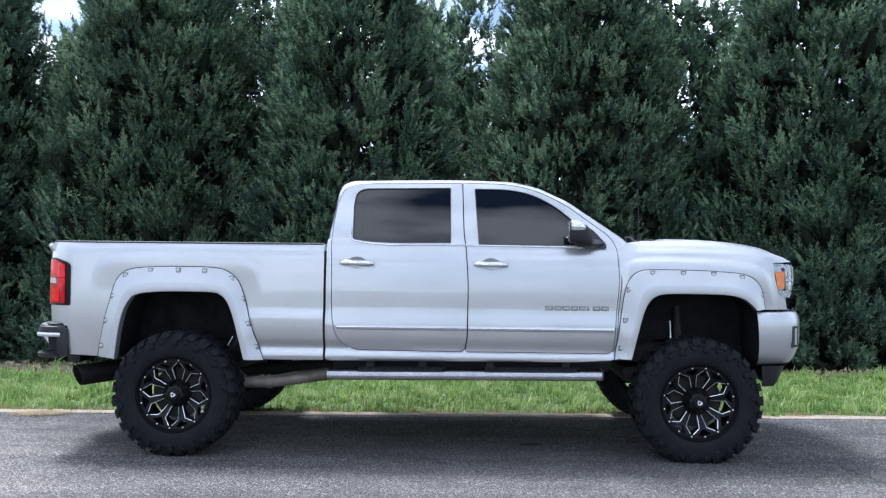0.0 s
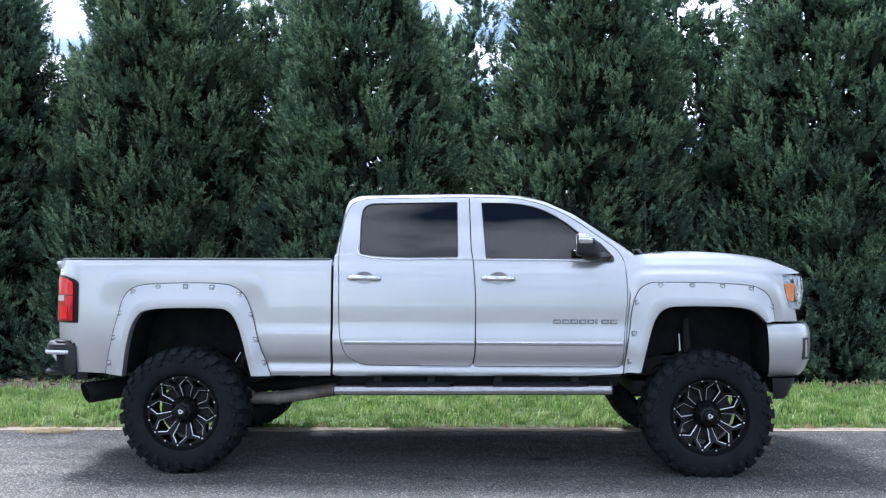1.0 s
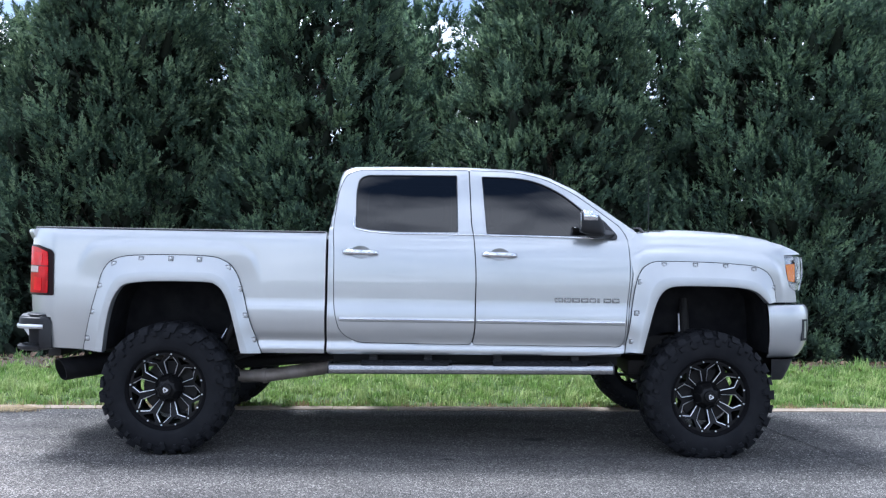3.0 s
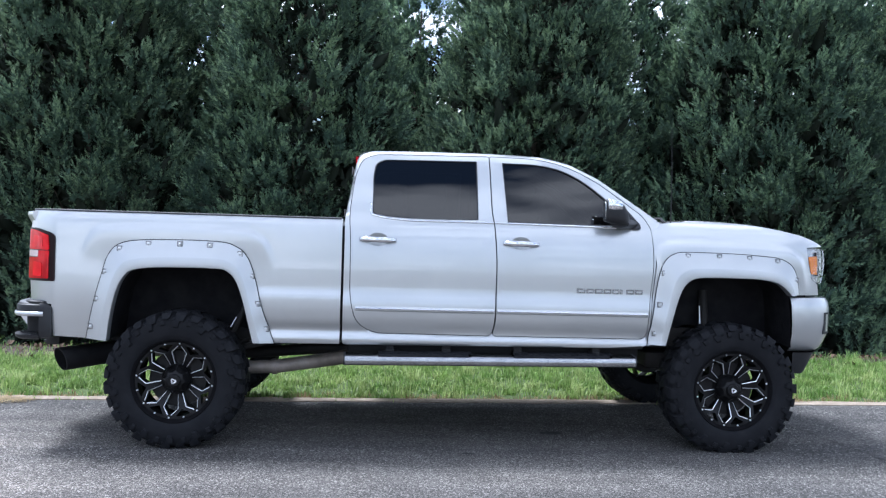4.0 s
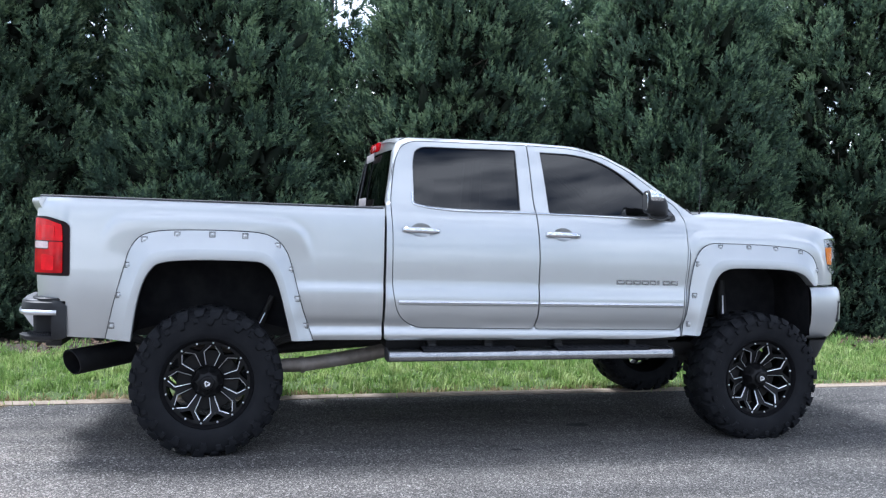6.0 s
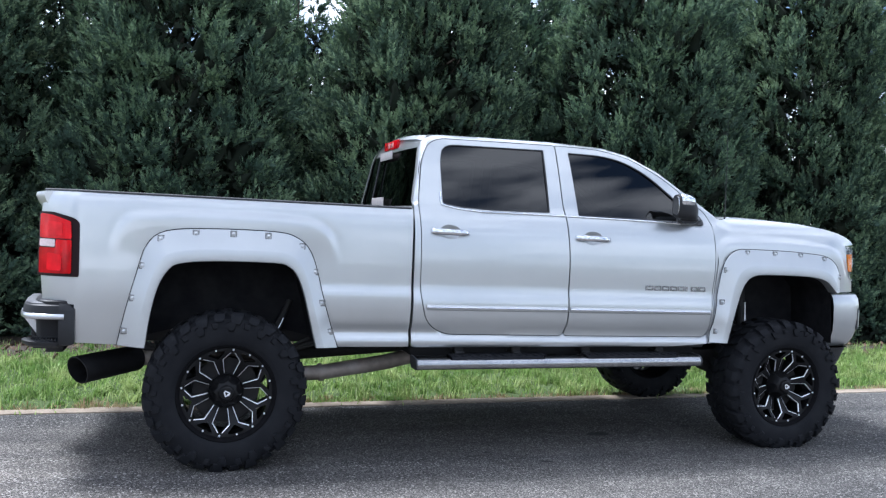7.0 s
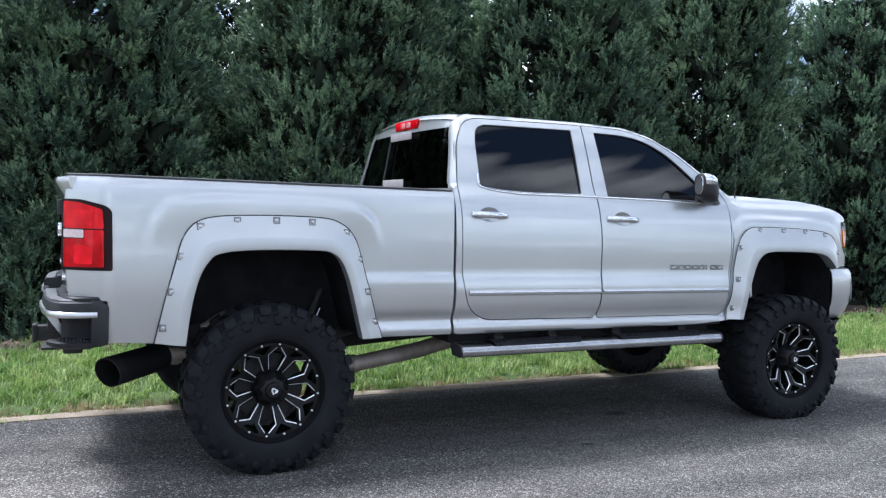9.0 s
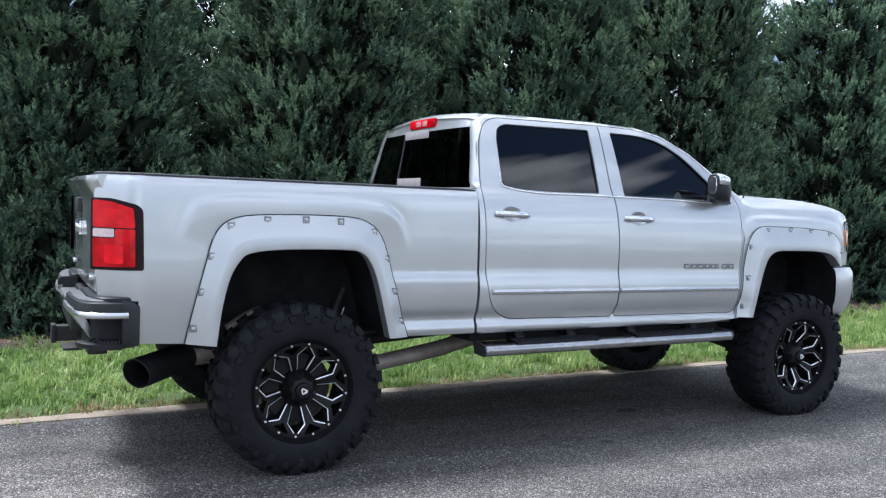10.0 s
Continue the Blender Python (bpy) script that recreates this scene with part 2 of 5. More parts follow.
def catmull(pts, steps=6):
    """A smooth open curve through 2D or 3D points."""
    p = [np.array(q, float) for q in pts]
    p = [2 * p[0] - p[1]] + p + [2 * p[-1] - p[-2]]
    out = []
    for i in range(1, len(p) - 2):
        for k in range(steps):
            t = k / steps
            out.append(0.5 * (2 * p[i] + (p[i + 1] - p[i - 1]) * t + (2 * p[i - 1] - 5 * p[i] + 4 * p[i + 1] - p[i + 2]) * t * t
                              + (3 * p[i] - p[i - 1] - 3 * p[i + 1] + p[i + 2]) * t ** 3))
    out.append(p[-2])
    return out


def fillet(poly, radius, seg=5):
    """A closed outline with rounded corners; radius: one number, or one per corner."""
    out = []
    n = len(poly)
    for i in range(n):
        r = radius[i] if isinstance(radius, (list, tuple)) else radius
        p, a, b = (np.array(poly[j % n], float) for j in (i, i - 1, i + 1))
        la, lb = np.linalg.norm(a - p), np.linalg.norm(b - p)
        d = min(r, la * 0.48, lb * 0.48)
        if d < 1e-4:
            out.append(p)
            continue
        q0, q1 = p + (a - p) / la * d, p + (b - p) / lb * d
        for k in range(seg + 1):
            t = k / seg
            out.append((1 - t) ** 2 * q0 + 2 * t * (1 - t) * p + t * t * q1)
    return out


def resample(poly, step):
    out = []
    n = len(poly)
    for i in range(n):
        a, b = np.array(poly[i], float), np.array(poly[(i + 1) % n], float)
        k = max(1, int(np.linalg.norm(b - a) / step))
        out += [a + (b - a) * j / k for j in range(k)]
    return out


def inside(p, poly):
    return bool(inside_many(np.array([p], float), poly)[0])


def inside_many(pts, poly):
    """For each point of an array: whether it lies within a closed outline."""
    a = np.array([tuple(q) for q in poly], float)
    b = np.roll(a, 1, 0)
    x, y = pts[:, 0][:, None], pts[:, 1][:, None]
    cross = (a[:, 1][None] > y) != (b[:, 1][None] > y)
    dy = np.where(np.abs(b[:, 1] - a[:, 1]) < 1e-12, 1e-12, b[:, 1] - a[:, 1])
    at = (b[:, 0] - a[:, 0])[None] * (y - a[:, 1][None]) / dy[None] + a[:, 0][None]
    return (cross & (x < at)).sum(1) % 2 == 1


def line_distance(pts, poly, closed=True):
    """Distance of each point of an array from a polyline."""
    a = np.array(poly, float)
    b = np.roll(a, -1, 0) if closed else a[1:]
    a = a if closed else a[:-1]
    ab = b - a
    d = pts[:, None, :] - a[None]
    t = np.clip((d * ab[None]).sum(-1) / np.maximum((ab ** 2).sum(-1), 1e-12)[None], 0, 1)
    return np.sqrt(((d - t[..., None] * ab[None]) ** 2).sum(-1)).min(1)


def lerp_table(x, table):
    return float(np.interp(x, [t[0] for t in table], [t[1] for t in table]))


def sstep(a, b, x):
    t = min(1, max(0, (x - a) / (b - a)))
    return t * t * (3 - 2 * t)


from mathutils.geometry import delaunay_2d_cdt


def sheet(outline, holes=(), step=0.045, edge=0.03):
    """A flat triangulated region: 2D points, triangles, and its boundary loops."""
    loops = [resample(o, edge) for o in (outline, *holes)]
    pts, segs, bounds = [], [], []
    for lp in loops:
        s = len(pts)
        pts += [tuple(map(float, p)) for p in lp]
        ids = list(range(s, len(pts)))
        bounds.append(ids)
        segs += [(ids[i], ids[(i + 1) % len(ids)]) for i in range(len(ids))]
    xs, zs = [p[0] for p in loops[0]], [p[1] for p in loops[0]]
    grid = np.array([(x, z) for x in np.arange(min(xs) + step / 2, max(xs), step) for z in np.arange(min(zs) + step / 2, max(zs), step)])
    if len(grid):
        far = np.ones(len(grid), bool)
        for lp in loops:
            far &= line_distance(grid, lp) > step * 0.45
        grid = grid[far]
    if len(grid):
        ok = inside_many(grid, loops[0])
        for h in loops[1:]:
            ok &= ~inside_many(grid, h)
        pts += [(float(g[0]), float(g[1])) for g in grid[ok]]
    v, _, f, orig, _, _ = delaunay_2d_cdt([Vector(p) for p in pts], segs, [], 0, 1e-6)
    back = {}
    for i, o in enumerate(orig):
        for k in o:
            back[k] = i
    va = np.array([tuple(q) for q in v])
    fa = np.array([tuple(t) for t in f])
    c = va[fa].mean(1)
    ok = inside_many(c, loops[0])
    for h in loops[1:]:
        ok &= ~inside_many(c, h)
    tri = va[fa]
    ccw = (tri[:, 1, 0] - tri[:, 0, 0]) * (tri[:, 2, 1] - tri[:, 0, 1]) - (tri[:, 1, 1] - tri[:, 0, 1]) * (tri[:, 2, 0] - tri[:, 0, 0]) > 0
    cr = np.abs((tri[:, 1, 0] - tri[:, 0, 0]) * (tri[:, 2, 1] - tri[:, 0, 1]) - (tri[:, 1, 1] - tri[:, 0, 1]) * (tri[:, 2, 0] - tri[:, 0, 0]))
    longest = np.max([np.linalg.norm(tri[:, i] - tri[:, i - 1], axis=1) for i in range(3)], 0)
    ok &= cr / longest > 3e-4
    tris = [tuple(map(int, t)) if w else tuple(map(int, t[::-1])) for t, w, k in zip(fa, ccw, ok) if k]
    return [tuple(p) for p in v], tris, [[back[i] for i in b] for b in bounds]


def turns_left(poly):
    p = np.array([tuple(q) for q in poly], float)
    return float(np.sum(p[:, 0] * np.roll(p[:, 1], -1) - np.roll(p[:, 0], -1) * p[:, 1])) > 0


def rims(v, f, bounds, shift, flat):
    """Side walls along the boundary loops of a sheet, wound like its faces."""
    for k, b in enumerate(bounds):
        s, n = len(v), len(b)
        left = turns_left([flat[i] for i in b]) == (k == 0)
        v += [shift(*v[i]) for i in b]
        for i in range(n):
            j = (i + 1) % n
            f.append((b[j], b[i], s + i, s + j) if left else (b[i], b[j], s + j, s + i))


def panel(name, outline, depth, mat, parent, holes=(), thick=0.03, side=-1, step=0.045, edge=0.03, label="", smooth=38):
    """A body panel: an outline in x and z, pushed out to depth(x, z) on one side, with rims turned inwards."""
    v2, tris, bounds = sheet(outline, holes, step, edge)
    v = [(x, side * depth(x, z), z) for x, z in v2]
    f = list(tris)
    rims(v, f, bounds, lambda x, y, z: (x, y - side * thick, z), v2)
    if side > 0:
        f = [t[::-1] for t in f]
    return put_mesh(name, v, f, mat, parent, label, smooth, recalc=False)


# ---- ground, road, kerb ----
def ground_z(x, y):
    """Height of the gently sloping road plane, levelled out far away."""
    y, x = max(-6.0, min(16.0, y)), max(-12.0, min(14.0, x))
    return -0.013 * (y - 6.5) + 0.005 * (x - 1.9)


def kerb_y(x):
    return 8.20 + 0.018 * max(-14, min(18, x))


def surface_material(name, build):
    m = bpy.data.materials.new(name)
    m.use_nodes = True
    n, l = m.node_tree.nodes, m.node_tree.links
    build(n, l, n["Principled BSDF"])
    return m


def noise_node(n, l, vec, scale, detail=5.0, rough=0.55):
    t = n.new("ShaderNodeTexNoise")
    t.inputs["Scale"].default_value, t.inputs["Detail"].default_value, t.inputs["Roughness"].default_value = scale, detail, rough
    l.new(vec, t.inputs["Vector"])
    return t.outputs["Fac"]


def ramp_node(n, l, fac, stops):
    r = n.new("ShaderNodeValToRGB")
    while len(r.color_ramp.elements) < len(stops):
        r.color_ramp.elements.new(0.5)
    for e, (p, c) in zip(r.color_ramp.elements, stops):
        e.position, e.color = p, (*c, 1) if isinstance(c, tuple) else (c, c, c, 1)
    l.new(fac, r.inputs["Fac"])
    return r.outputs["Color"]


def mix_node(n, l, fac, a, b, mode="MIX"):
    x = n.new("ShaderNodeMix")
    x.data_type, x.blend_type = "RGBA", mode
    for key, val in (("Factor", fac), ("A", a), ("B", b)):
        if isinstance(val, (int, float)):
            x.inputs[key].default_value = val
        elif isinstance(val, tuple):
            x.inputs[key].default_value = (*val, 1)
        else:
            l.new(val, x.inputs[key])
    return x.outputs["Result"]


def asphalt(n, l, b):
    """Worn asphalt: pale and dark aggregate in dark binder, with long worn streaks and mottled patches."""
    shift = n.new("ShaderNodeVectorMath")
    shift.inputs[1].default_value = (7.3, 2.9, 0.0)
    co = n.new("ShaderNodeTexCoord").outputs["Object"]
    l.new(co, shift.inputs[0])
    large = ramp_node(n, l, noise_node(n, l, shift.outputs["Vector"], 0.45, 6), [(0.3, (0.070, 0.069, 0.068)), (0.7, (0.114, 0.109, 0.103))])
    patch = ramp_node(n, l, noise_node(n, l, shift.outputs["Vector"], 2.6, 8, 0.7), [(0.28, 0.74), (0.72, 1.22)])
    base = mix_node(n, l, 1.0, large, patch, "MULTIPLY")
    mp = n.new("ShaderNodeMapping")
    mp.inputs["Scale"].default_value = (0.22, 1.9, 1.0)
    l.new(shift.outputs["Vector"], mp.inputs["Vector"])
    base = mix_node(n, l, 1.0, base, ramp_node(n, l, noise_node(n, l, mp.outputs["Vector"], 1.2, 6, 0.62), [(0.3, (0.66, 0.67, 0.69)), (0.7, (1.40, 1.37, 1.33))]), "MULTIPLY")
    # paler road beyond the truck's shadow: sunlight painted into the asphalt colour
    sep, sunlit = n.new("ShaderNodeSeparateXYZ"), n.new("ShaderNodeMapRange")
    l.new(co, sep.inputs["Vector"])
    sunlit.interpolation_type = "SMOOTHSTEP"
    for key, val in (("From Min", 11.4), ("From Max", 6.6), ("To Min", 0.0), ("To Max", 1.0)):
        sunlit.inputs[key].default_value = val
    wob = n.new("ShaderNodeMath")
    wob.operation = "MULTIPLY_ADD"
    wob.inputs[1].default_value = 2.4
    l.new(noise_node(n, l, shift.outputs["Vector"], 0.8, 6, 0.65), wob.inputs[0])
    sun_line = n.new("ShaderNodeMath")
    sun_line.operation = "MULTIPLY_ADD"
    sun_line.inputs[1].default_value = 1.6
    l.new(sep.outputs["Y"], sun_line.inputs[0])
    l.new(sep.outputs["X"], sun_line.inputs[2])
    l.new(sun_line.outputs["Value"], wob.inputs[2])
    l.new(wob.outputs["Value"], sunlit.inputs["Value"])
    base = mix_node(n, l, sunlit.outputs["Result"], base, mix_node(n, l, 1.0, base, (1.75, 1.66, 1.57), "MULTIPLY"))
    v = n.new("ShaderNodeTexVoronoi")
    v.inputs["Scale"].default_value = 150
    l.new(co, v.inputs["Vector"])
    chips = ramp_node(n, l, v.outputs["Color"], [(0.0, 0.15), (0.45, 0.5), (0.72, 1.3), (1.0, 3.6)])
    base = mix_node(n, l, 0.9, base, chips, "MULTIPLY")
    v2 = n.new("ShaderNodeTexVoronoi")
    v2.inputs["Scale"].default_value = 100
    l.new(co, v2.inputs["Vector"])
    light = ramp_node(n, l, v2.outputs["Color"], [(0.82, 0.0), (0.88, 1.0)])
    worn = ramp_node(n, l, noise_node(n, l, mp.outputs["Vector"], 0.9, 4, 0.6), [(0.36, 0.25), (0.64, 1.0)])
    base = mix_node(n, l, mix_node(n, l, 1.0, light, worn, "MULTIPLY"), base, (0.46, 0.44, 0.41))
    l.new(base, b.inputs["Base Color"])
    b.inputs["Roughness"].default_value = 0.85
    b.inputs["Specular IOR Level"].default_value = 0.25
    bp = n.new("ShaderNodeBump")
    bp.inputs["Strength"].default_value, bp.inputs["Distance"].default_value = 0.75, 0.007
    l.new(v.outputs["Distance"], bp.inputs["Height"])
    l.new(bp.outputs["Normal"], b.inputs["Normal"])


def soil(n, l, b):
    co = n.new("ShaderNodeTexCoord").outputs["Object"]
    sep = n.new("ShaderNodeSeparateXYZ")
    l.new(co, sep.inputs["Vector"])
    # brown leaf litter, darkened in colour for the shade below the trees
    litter = ramp_node(n, l, noise_node(n, l, co, 9, 8, 0.7), [(0.3, (0.02, 0.014, 0.01)), (0.55, (0.05, 0.036, 0.024)), (0.75, (0.10, 0.075, 0.05))])
    turf = ramp_node(n, l, noise_node(n, l, co, 14, 8, 0.7), [(0.3, (0.04, 0.06, 0.015)), (0.6, (0.07, 0.11, 0.025)), (0.8, (0.13, 0.12, 0.05))])
    wob = n.new("ShaderNodeMath")
    wob.operation = "MULTIPLY_ADD"
    l.new(noise_node(n, l, co, 1.3, 4), wob.inputs[0])
    wob.inputs[1].default_value = 1.2
    l.new(sep.outputs["Y"], wob.inputs[2])
    under = n.new("ShaderNodeMapRange")
    under.inputs["From Min"].default_value, under.inputs["From Max"].default_value = 11.2, 12.0
    l.new(wob.outputs["Value"], under.inputs["Value"])
    past = n.new("ShaderNodeMapRange")
    past.inputs["From Min"].default_value, past.inputs["From Max"].default_value = 30.0, 26.0
    l.new(wob.outputs["Value"], past.inputs["Value"])
    both = n.new("ShaderNodeMath")
    both.operation = "MULTIPLY"
    l.new(under.outputs["Result"], both.inputs[0])
    l.new(past.outputs["Result"], both.inputs[1])
    l.new(mix_node(n, l, both.outputs["Value"], turf, litter), b.inputs["Base Color"])
    b.inputs["Roughness"].default_value = 0.95
    bp = n.new("ShaderNodeBump")
    bp.inputs["Strength"].default_value, bp.inputs["Distance"].default_value = 0.8, 0.03
    l.new(noise_node(n, l, co, 22, 8, 0.7), bp.inputs["Height"])
    l.new(bp.outputs["Normal"], b.inputs["Normal"])


def concrete(n, l, b):
    co = n.new("ShaderNodeTexCoord").outputs["Object"]
    a = ramp_node(n, l, noise_node(n, l, co, 7, 8, 0.7), [(0.3, (0.19, 0.150, 0.108)), (0.55, (0.30, 0.245, 0.184)), (0.75, (0.40, 0.335, 0.262))])
    l.new(mix_node(n, l, 1.0, a, ramp_node(n, l, noise_node(n, l, co, 60, 4), [(0.3, 0.75), (0.7, 1.1)]), "MULTIPLY"), b.inputs["Base Color"])
    b.inputs["Roughness"].default_value = 0.9


ASPHALT, SOIL, CONCRETE = surface_material("asphalt", asphalt), surface_material("soil", soil), surface_material("kerb_concrete", concrete)


def axis(lo, hi, fine_lo, fine_hi, step, far):
    return sorted(set([lo, hi] + [round(v, 3) for v in np.arange(fine_lo, fine_hi + 1e-6, step)] + far))


def grid_sheet(name, xs, ys, height, mat, kind="structure", label="", category=""):
    v = [(x, y(x) if callable(y) else y, 0) for x in xs for y in ys]
    v = [(x, y, height(x, y)) for x, y, _ in v]
    n = len(ys)
    f = [(i * n + j, (i + 1) * n + j, (i + 1) * n + j + 1, i * n + j + 1) for i in range(len(xs) - 1) for j in range(n - 1)]
    return tagged(put_mesh(name, v, f, mat, None, "", 0, recalc=False), label, category, kind=kind)


FAR = [-600.0, -200.0, -80.0, -40.0, 40.0, 80.0, 200.0, 600.0]
XS = axis(-1500.0, 1500.0, -16, 24, 1.0, FAR)


def turf_z(x, y):
    """The verge: just under the road on its near side, a little uneven beyond the kerb."""
    z = ground_z(x, y) - 0.03
    k = y - kerb_y(x)
    if k > 0:
        z += 0.03 * min(1, k / 0.25) + 0.025 * noise.noise(Vector((x * 0.5, y * 0.5, 0))) * min(1, k)
    return z - 0.8 * sstep(11.2, 17.0, y)


grid_sheet("ground", XS, axis(-1500.0, 1500.0, -16, 30, 0.5, FAR), turf_z, SOIL, label="soil and mown turf with brown leaf litter under the trees", category="ground")
grid_sheet("road", XS, [-40.0, -12.0, -6.0, -2.0, 0.0, 2.0, 4.0, 6.0, 8.0] + [lambda x: kerb_y(x) - 0.05],
           ground_z, ASPHALT, label="worn grey asphalt road with pale aggregate and fine cracks", category="road")


def kerb_strip():
    """The worn pale strip along the edge of the road, with a broken outline and a small face."""
    bm = bmesh.new()
    rows = []
    xs = np.arange(-30, 45, 0.06)
    for x in xs:
        w0 = 0.018 * noise.noise(Vector((x * 1.7, 3.1, 0))) + 0.012 * noise.noise(Vector((x * 9, 1.1, 0)))
        w1 = 0.028 * noise.noise(Vector((x * 2.3, 7.1, 0))) + 0.015 * noise.noise(Vector((x * 11, 5.1, 0)))
        k = kerb_y(x)
        y0, y1 = k - 0.068 + w0, k + 0.062 + w1
        z = ground_z(x, k)
        rows.append([bm.verts.new((x, y, zz)) for y, zz in ((y0, z - 0.03), (y0 + 0.006, z + 0.008), (y1, z + 0.014), (y1 + 0.01, z - 0.05))])
    for a, b in zip(rows, rows[1:]):
        for i in range(3):
            bm.faces.new((a[i], b[i], b[i + 1], a[i + 1]))
    return tagged(part("kerb", bm, CONCRETE, None), "worn pale concrete edge strip between road and grass", "kerb", kind="structure")


kerb_strip()

# ---- pickup truck ----
truck = new("pickup_truck")
truck.location = (-1.993, 7.45, 0.0)
tagged(truck, "lifted silver crew-cab pickup truck parked on the asphalt road", "truck")

ARCH_R = catmull([(-.464, .70), (-.441, .889), (-.404, 1.051), (-.353, 1.146), (-.289, 1.189), (-.095, 1.209), (.249, 1.209), (.335, 1.189), (.387, 1.134), (.431, 1.028), (.476, .859), (.515, .705)], 4)
FLARE_R = catmull([(-.62, .71), (-.575, .925), (-.525, 1.125), (-.475, 1.29), (-.37, 1.375), (-.12, 1.398), (.256, 1.396), (.386, 1.363), (.46, 1.295), (.509, 1.176), (.572, .942), (.657, .70)], 4)
ARCH_F = catmull([(3.416, .747), (3.464, .944), (3.504, 1.091), (3.545, 1.176), (3.607, 1.222), (3.711, 1.236), (4.0, 1.236), (4.125, 1.229), (4.2, 1.215), (4.255, 1.19), (4.3, 1.15), (4.33, 1.12)], 4)
FLARE_F = catmull([(3.295, .747), (3.334, 1.024), (3.365, 1.235), (3.406, 1.349), (3.484, 1.405), (3.6, 1.414), (3.9, 1.412), (4.1, 1.402), (4.24, 1.388), (4.33, 1.345), (4.38, 1.265), (4.405, 1.13)], 4)

LOW = [(.68, .952), (.715, .973), (.750, .975), (.770, .965), (.792, .957), (.822, .966), (.862, .984), (.93, .993), (.98, .995), (1.02, .990), (1.06, .979), (1.09, .975)]
def smooth_table(t):
    return [(float(a), float(b)) for a, b in catmull(t, 5)]


SIDE_BED = LOW[:9] + [(1.03, .9945), (1.055, .989), (1.072, .981), (1.09, .9795)] + [(1.25, .977), (1.45, .967), (1.53, .957), (1.565, .942), (1.6, .918)]
SIDE_CAB = LOW + [(1.25, .974), (1.4, .962), (1.5, .943), (1.575, .918), (1.6, .903), (1.7, .872), (1.85, .822), (2.0, .765), (2.06, .735), (2.12, .69)]
SIDE_HOOD = LOW + [(1.25, .974), (1.4, .965), (1.48, .95), (1.54, .922), (1.58, .89), (1.62, .84), (1.65, .78)]
SIDE_TAIL = smooth_table([(.68, .950), (.74, .962), (.85, .975), (.98, .984), (1.10, .985), (1.25, .979), (1.45, .967), (1.53, .957), (1.565, .942), (1.6, .918)])
SIDE_BED, SIDE_CAB, SIDE_HOOD = smooth_table(SIDE_BED), smooth_table(SIDE_CAB), smooth_table(SIDE_HOOD)


# outlines of the pressed shoulders round the wheel arches
SHOULDER_R = fillet([(-.72, .40), (-.70, 1.10), (-.66, 1.36), (-.585, 1.485), (-.32, 1.508), (.22, 1.508), (.48, 1.492), (.60, 1.42), (.655, 1.25), (.70, 1.02), (.72, .40)], .06, 3)
SHOULDER_F = fillet([(3.24, .40), (3.26, 1.10), (3.30, 1.40), (3.39, 1.495), (3.62, 1.508), (4.08, 1.500), (4.34, 1.470), (4.46, 1.39), (4.50, 1.20), (4.52, .40)], .06, 3)


def shoulder(x, z, ring):
    """How far the pressed shoulder stands out at a place, from 0 to 1."""
    p = np.array([(x, z)])
    d = float(line_distance(p, ring)[0])
    if not inside((x, z), ring):
        return -0.30 * max(0.0, 1 - d / 0.06) ** 2
    return -0.30 + 1.30 * sstep(-0.006, 0.045, d)


def half_width(x, z):
    """Half the body's width at a place along the truck and a height."""
    if x < 1.113:
        k = sstep(-.60, -.35, x)
        w = lerp_table(z, SIDE_TAIL) * (1 - k) + lerp_table(z, SIDE_BED) * k
    elif x < 3.3:
        w = lerp_table(z, SIDE_CAB)
    else:
        k = sstep(3.3, 3.5, x)
        w = lerp_table(z, SIDE_CAB) * (1 - k) + lerp_table(z, SIDE_HOOD) * k
    if x < -0.83:
        w -= 0.135 * ((-0.83 - x) / 0.21) ** 1.7
    if x > 4.31:
        w -= 0.13 * ((x - 4.31) / 0.34) ** 2.2
    if x < 0.9:
        w += 0.0128 * shoulder(x, z, SHOULDER_R) * (0.06 + 0.94 * sstep(1.20, 1.47, z)) * (1 - 0.35 * sstep(-.40, -.64, x))
    elif x > 3.31:
        w += 0.016 * shoulder(x, z, SHOULDER_F) * (0.3 + 0.7 * sstep(1.14, 1.44, z)) * sstep(3.33, 3.40, x)
    return w


def mid_curve(a, b, k):
    return [np.array(p) * (1 - k) + np.array(q) * k for p, q in zip(a, b)]


MID_R, MID_F = mid_curve(FLARE_R, ARCH_R, 0.35), mid_curve(FLARE_F, ARCH_F, 0.35)

BED_OUT = [(1.106, .705), (1.106, 1.580), (-1.04, 1.577), (-1.055, 1.45), (-1.045, 1.09), (-1.03, .945), (-.85, .938), (-.842, .72)] + [tuple(p) for p in MID_R]
CAB_OUT = fillet([(1.124, .70), (1.124, 1.45), (1.120, 1.56), (1.128, 1.66), (1.155, 1.81), (1.179, 1.975), (1.205, 2.05), (1.29, 2.085), (1.63, 2.092), (2.15, 2.096), (2.54, 2.082), (2.735, 2.036), (2.95, 1.934), (3.167, 1.785), (3.40, 1.624), (3.335, 1.56), (3.345, 1.317), (3.318, 1.062), (3.30, .735), (3.0, .715)], 0.03, 3)
DOOR_R = fillet([(1.167, 1.45), (1.172, 1.033), (1.215, .863), (1.333, .787), (2.170, .783), (2.190, .877), (2.196, 1.303), (2.176, 1.575), (2.16, 1.66), (2.144, 2.066), (1.32, 2.054), (1.232, 2.015), (1.185, 1.899), (1.152, 1.62)], [.1, .1, .1, .1, .03, .05, .1, .1, .05, .015, .06, .05, .1, .1])
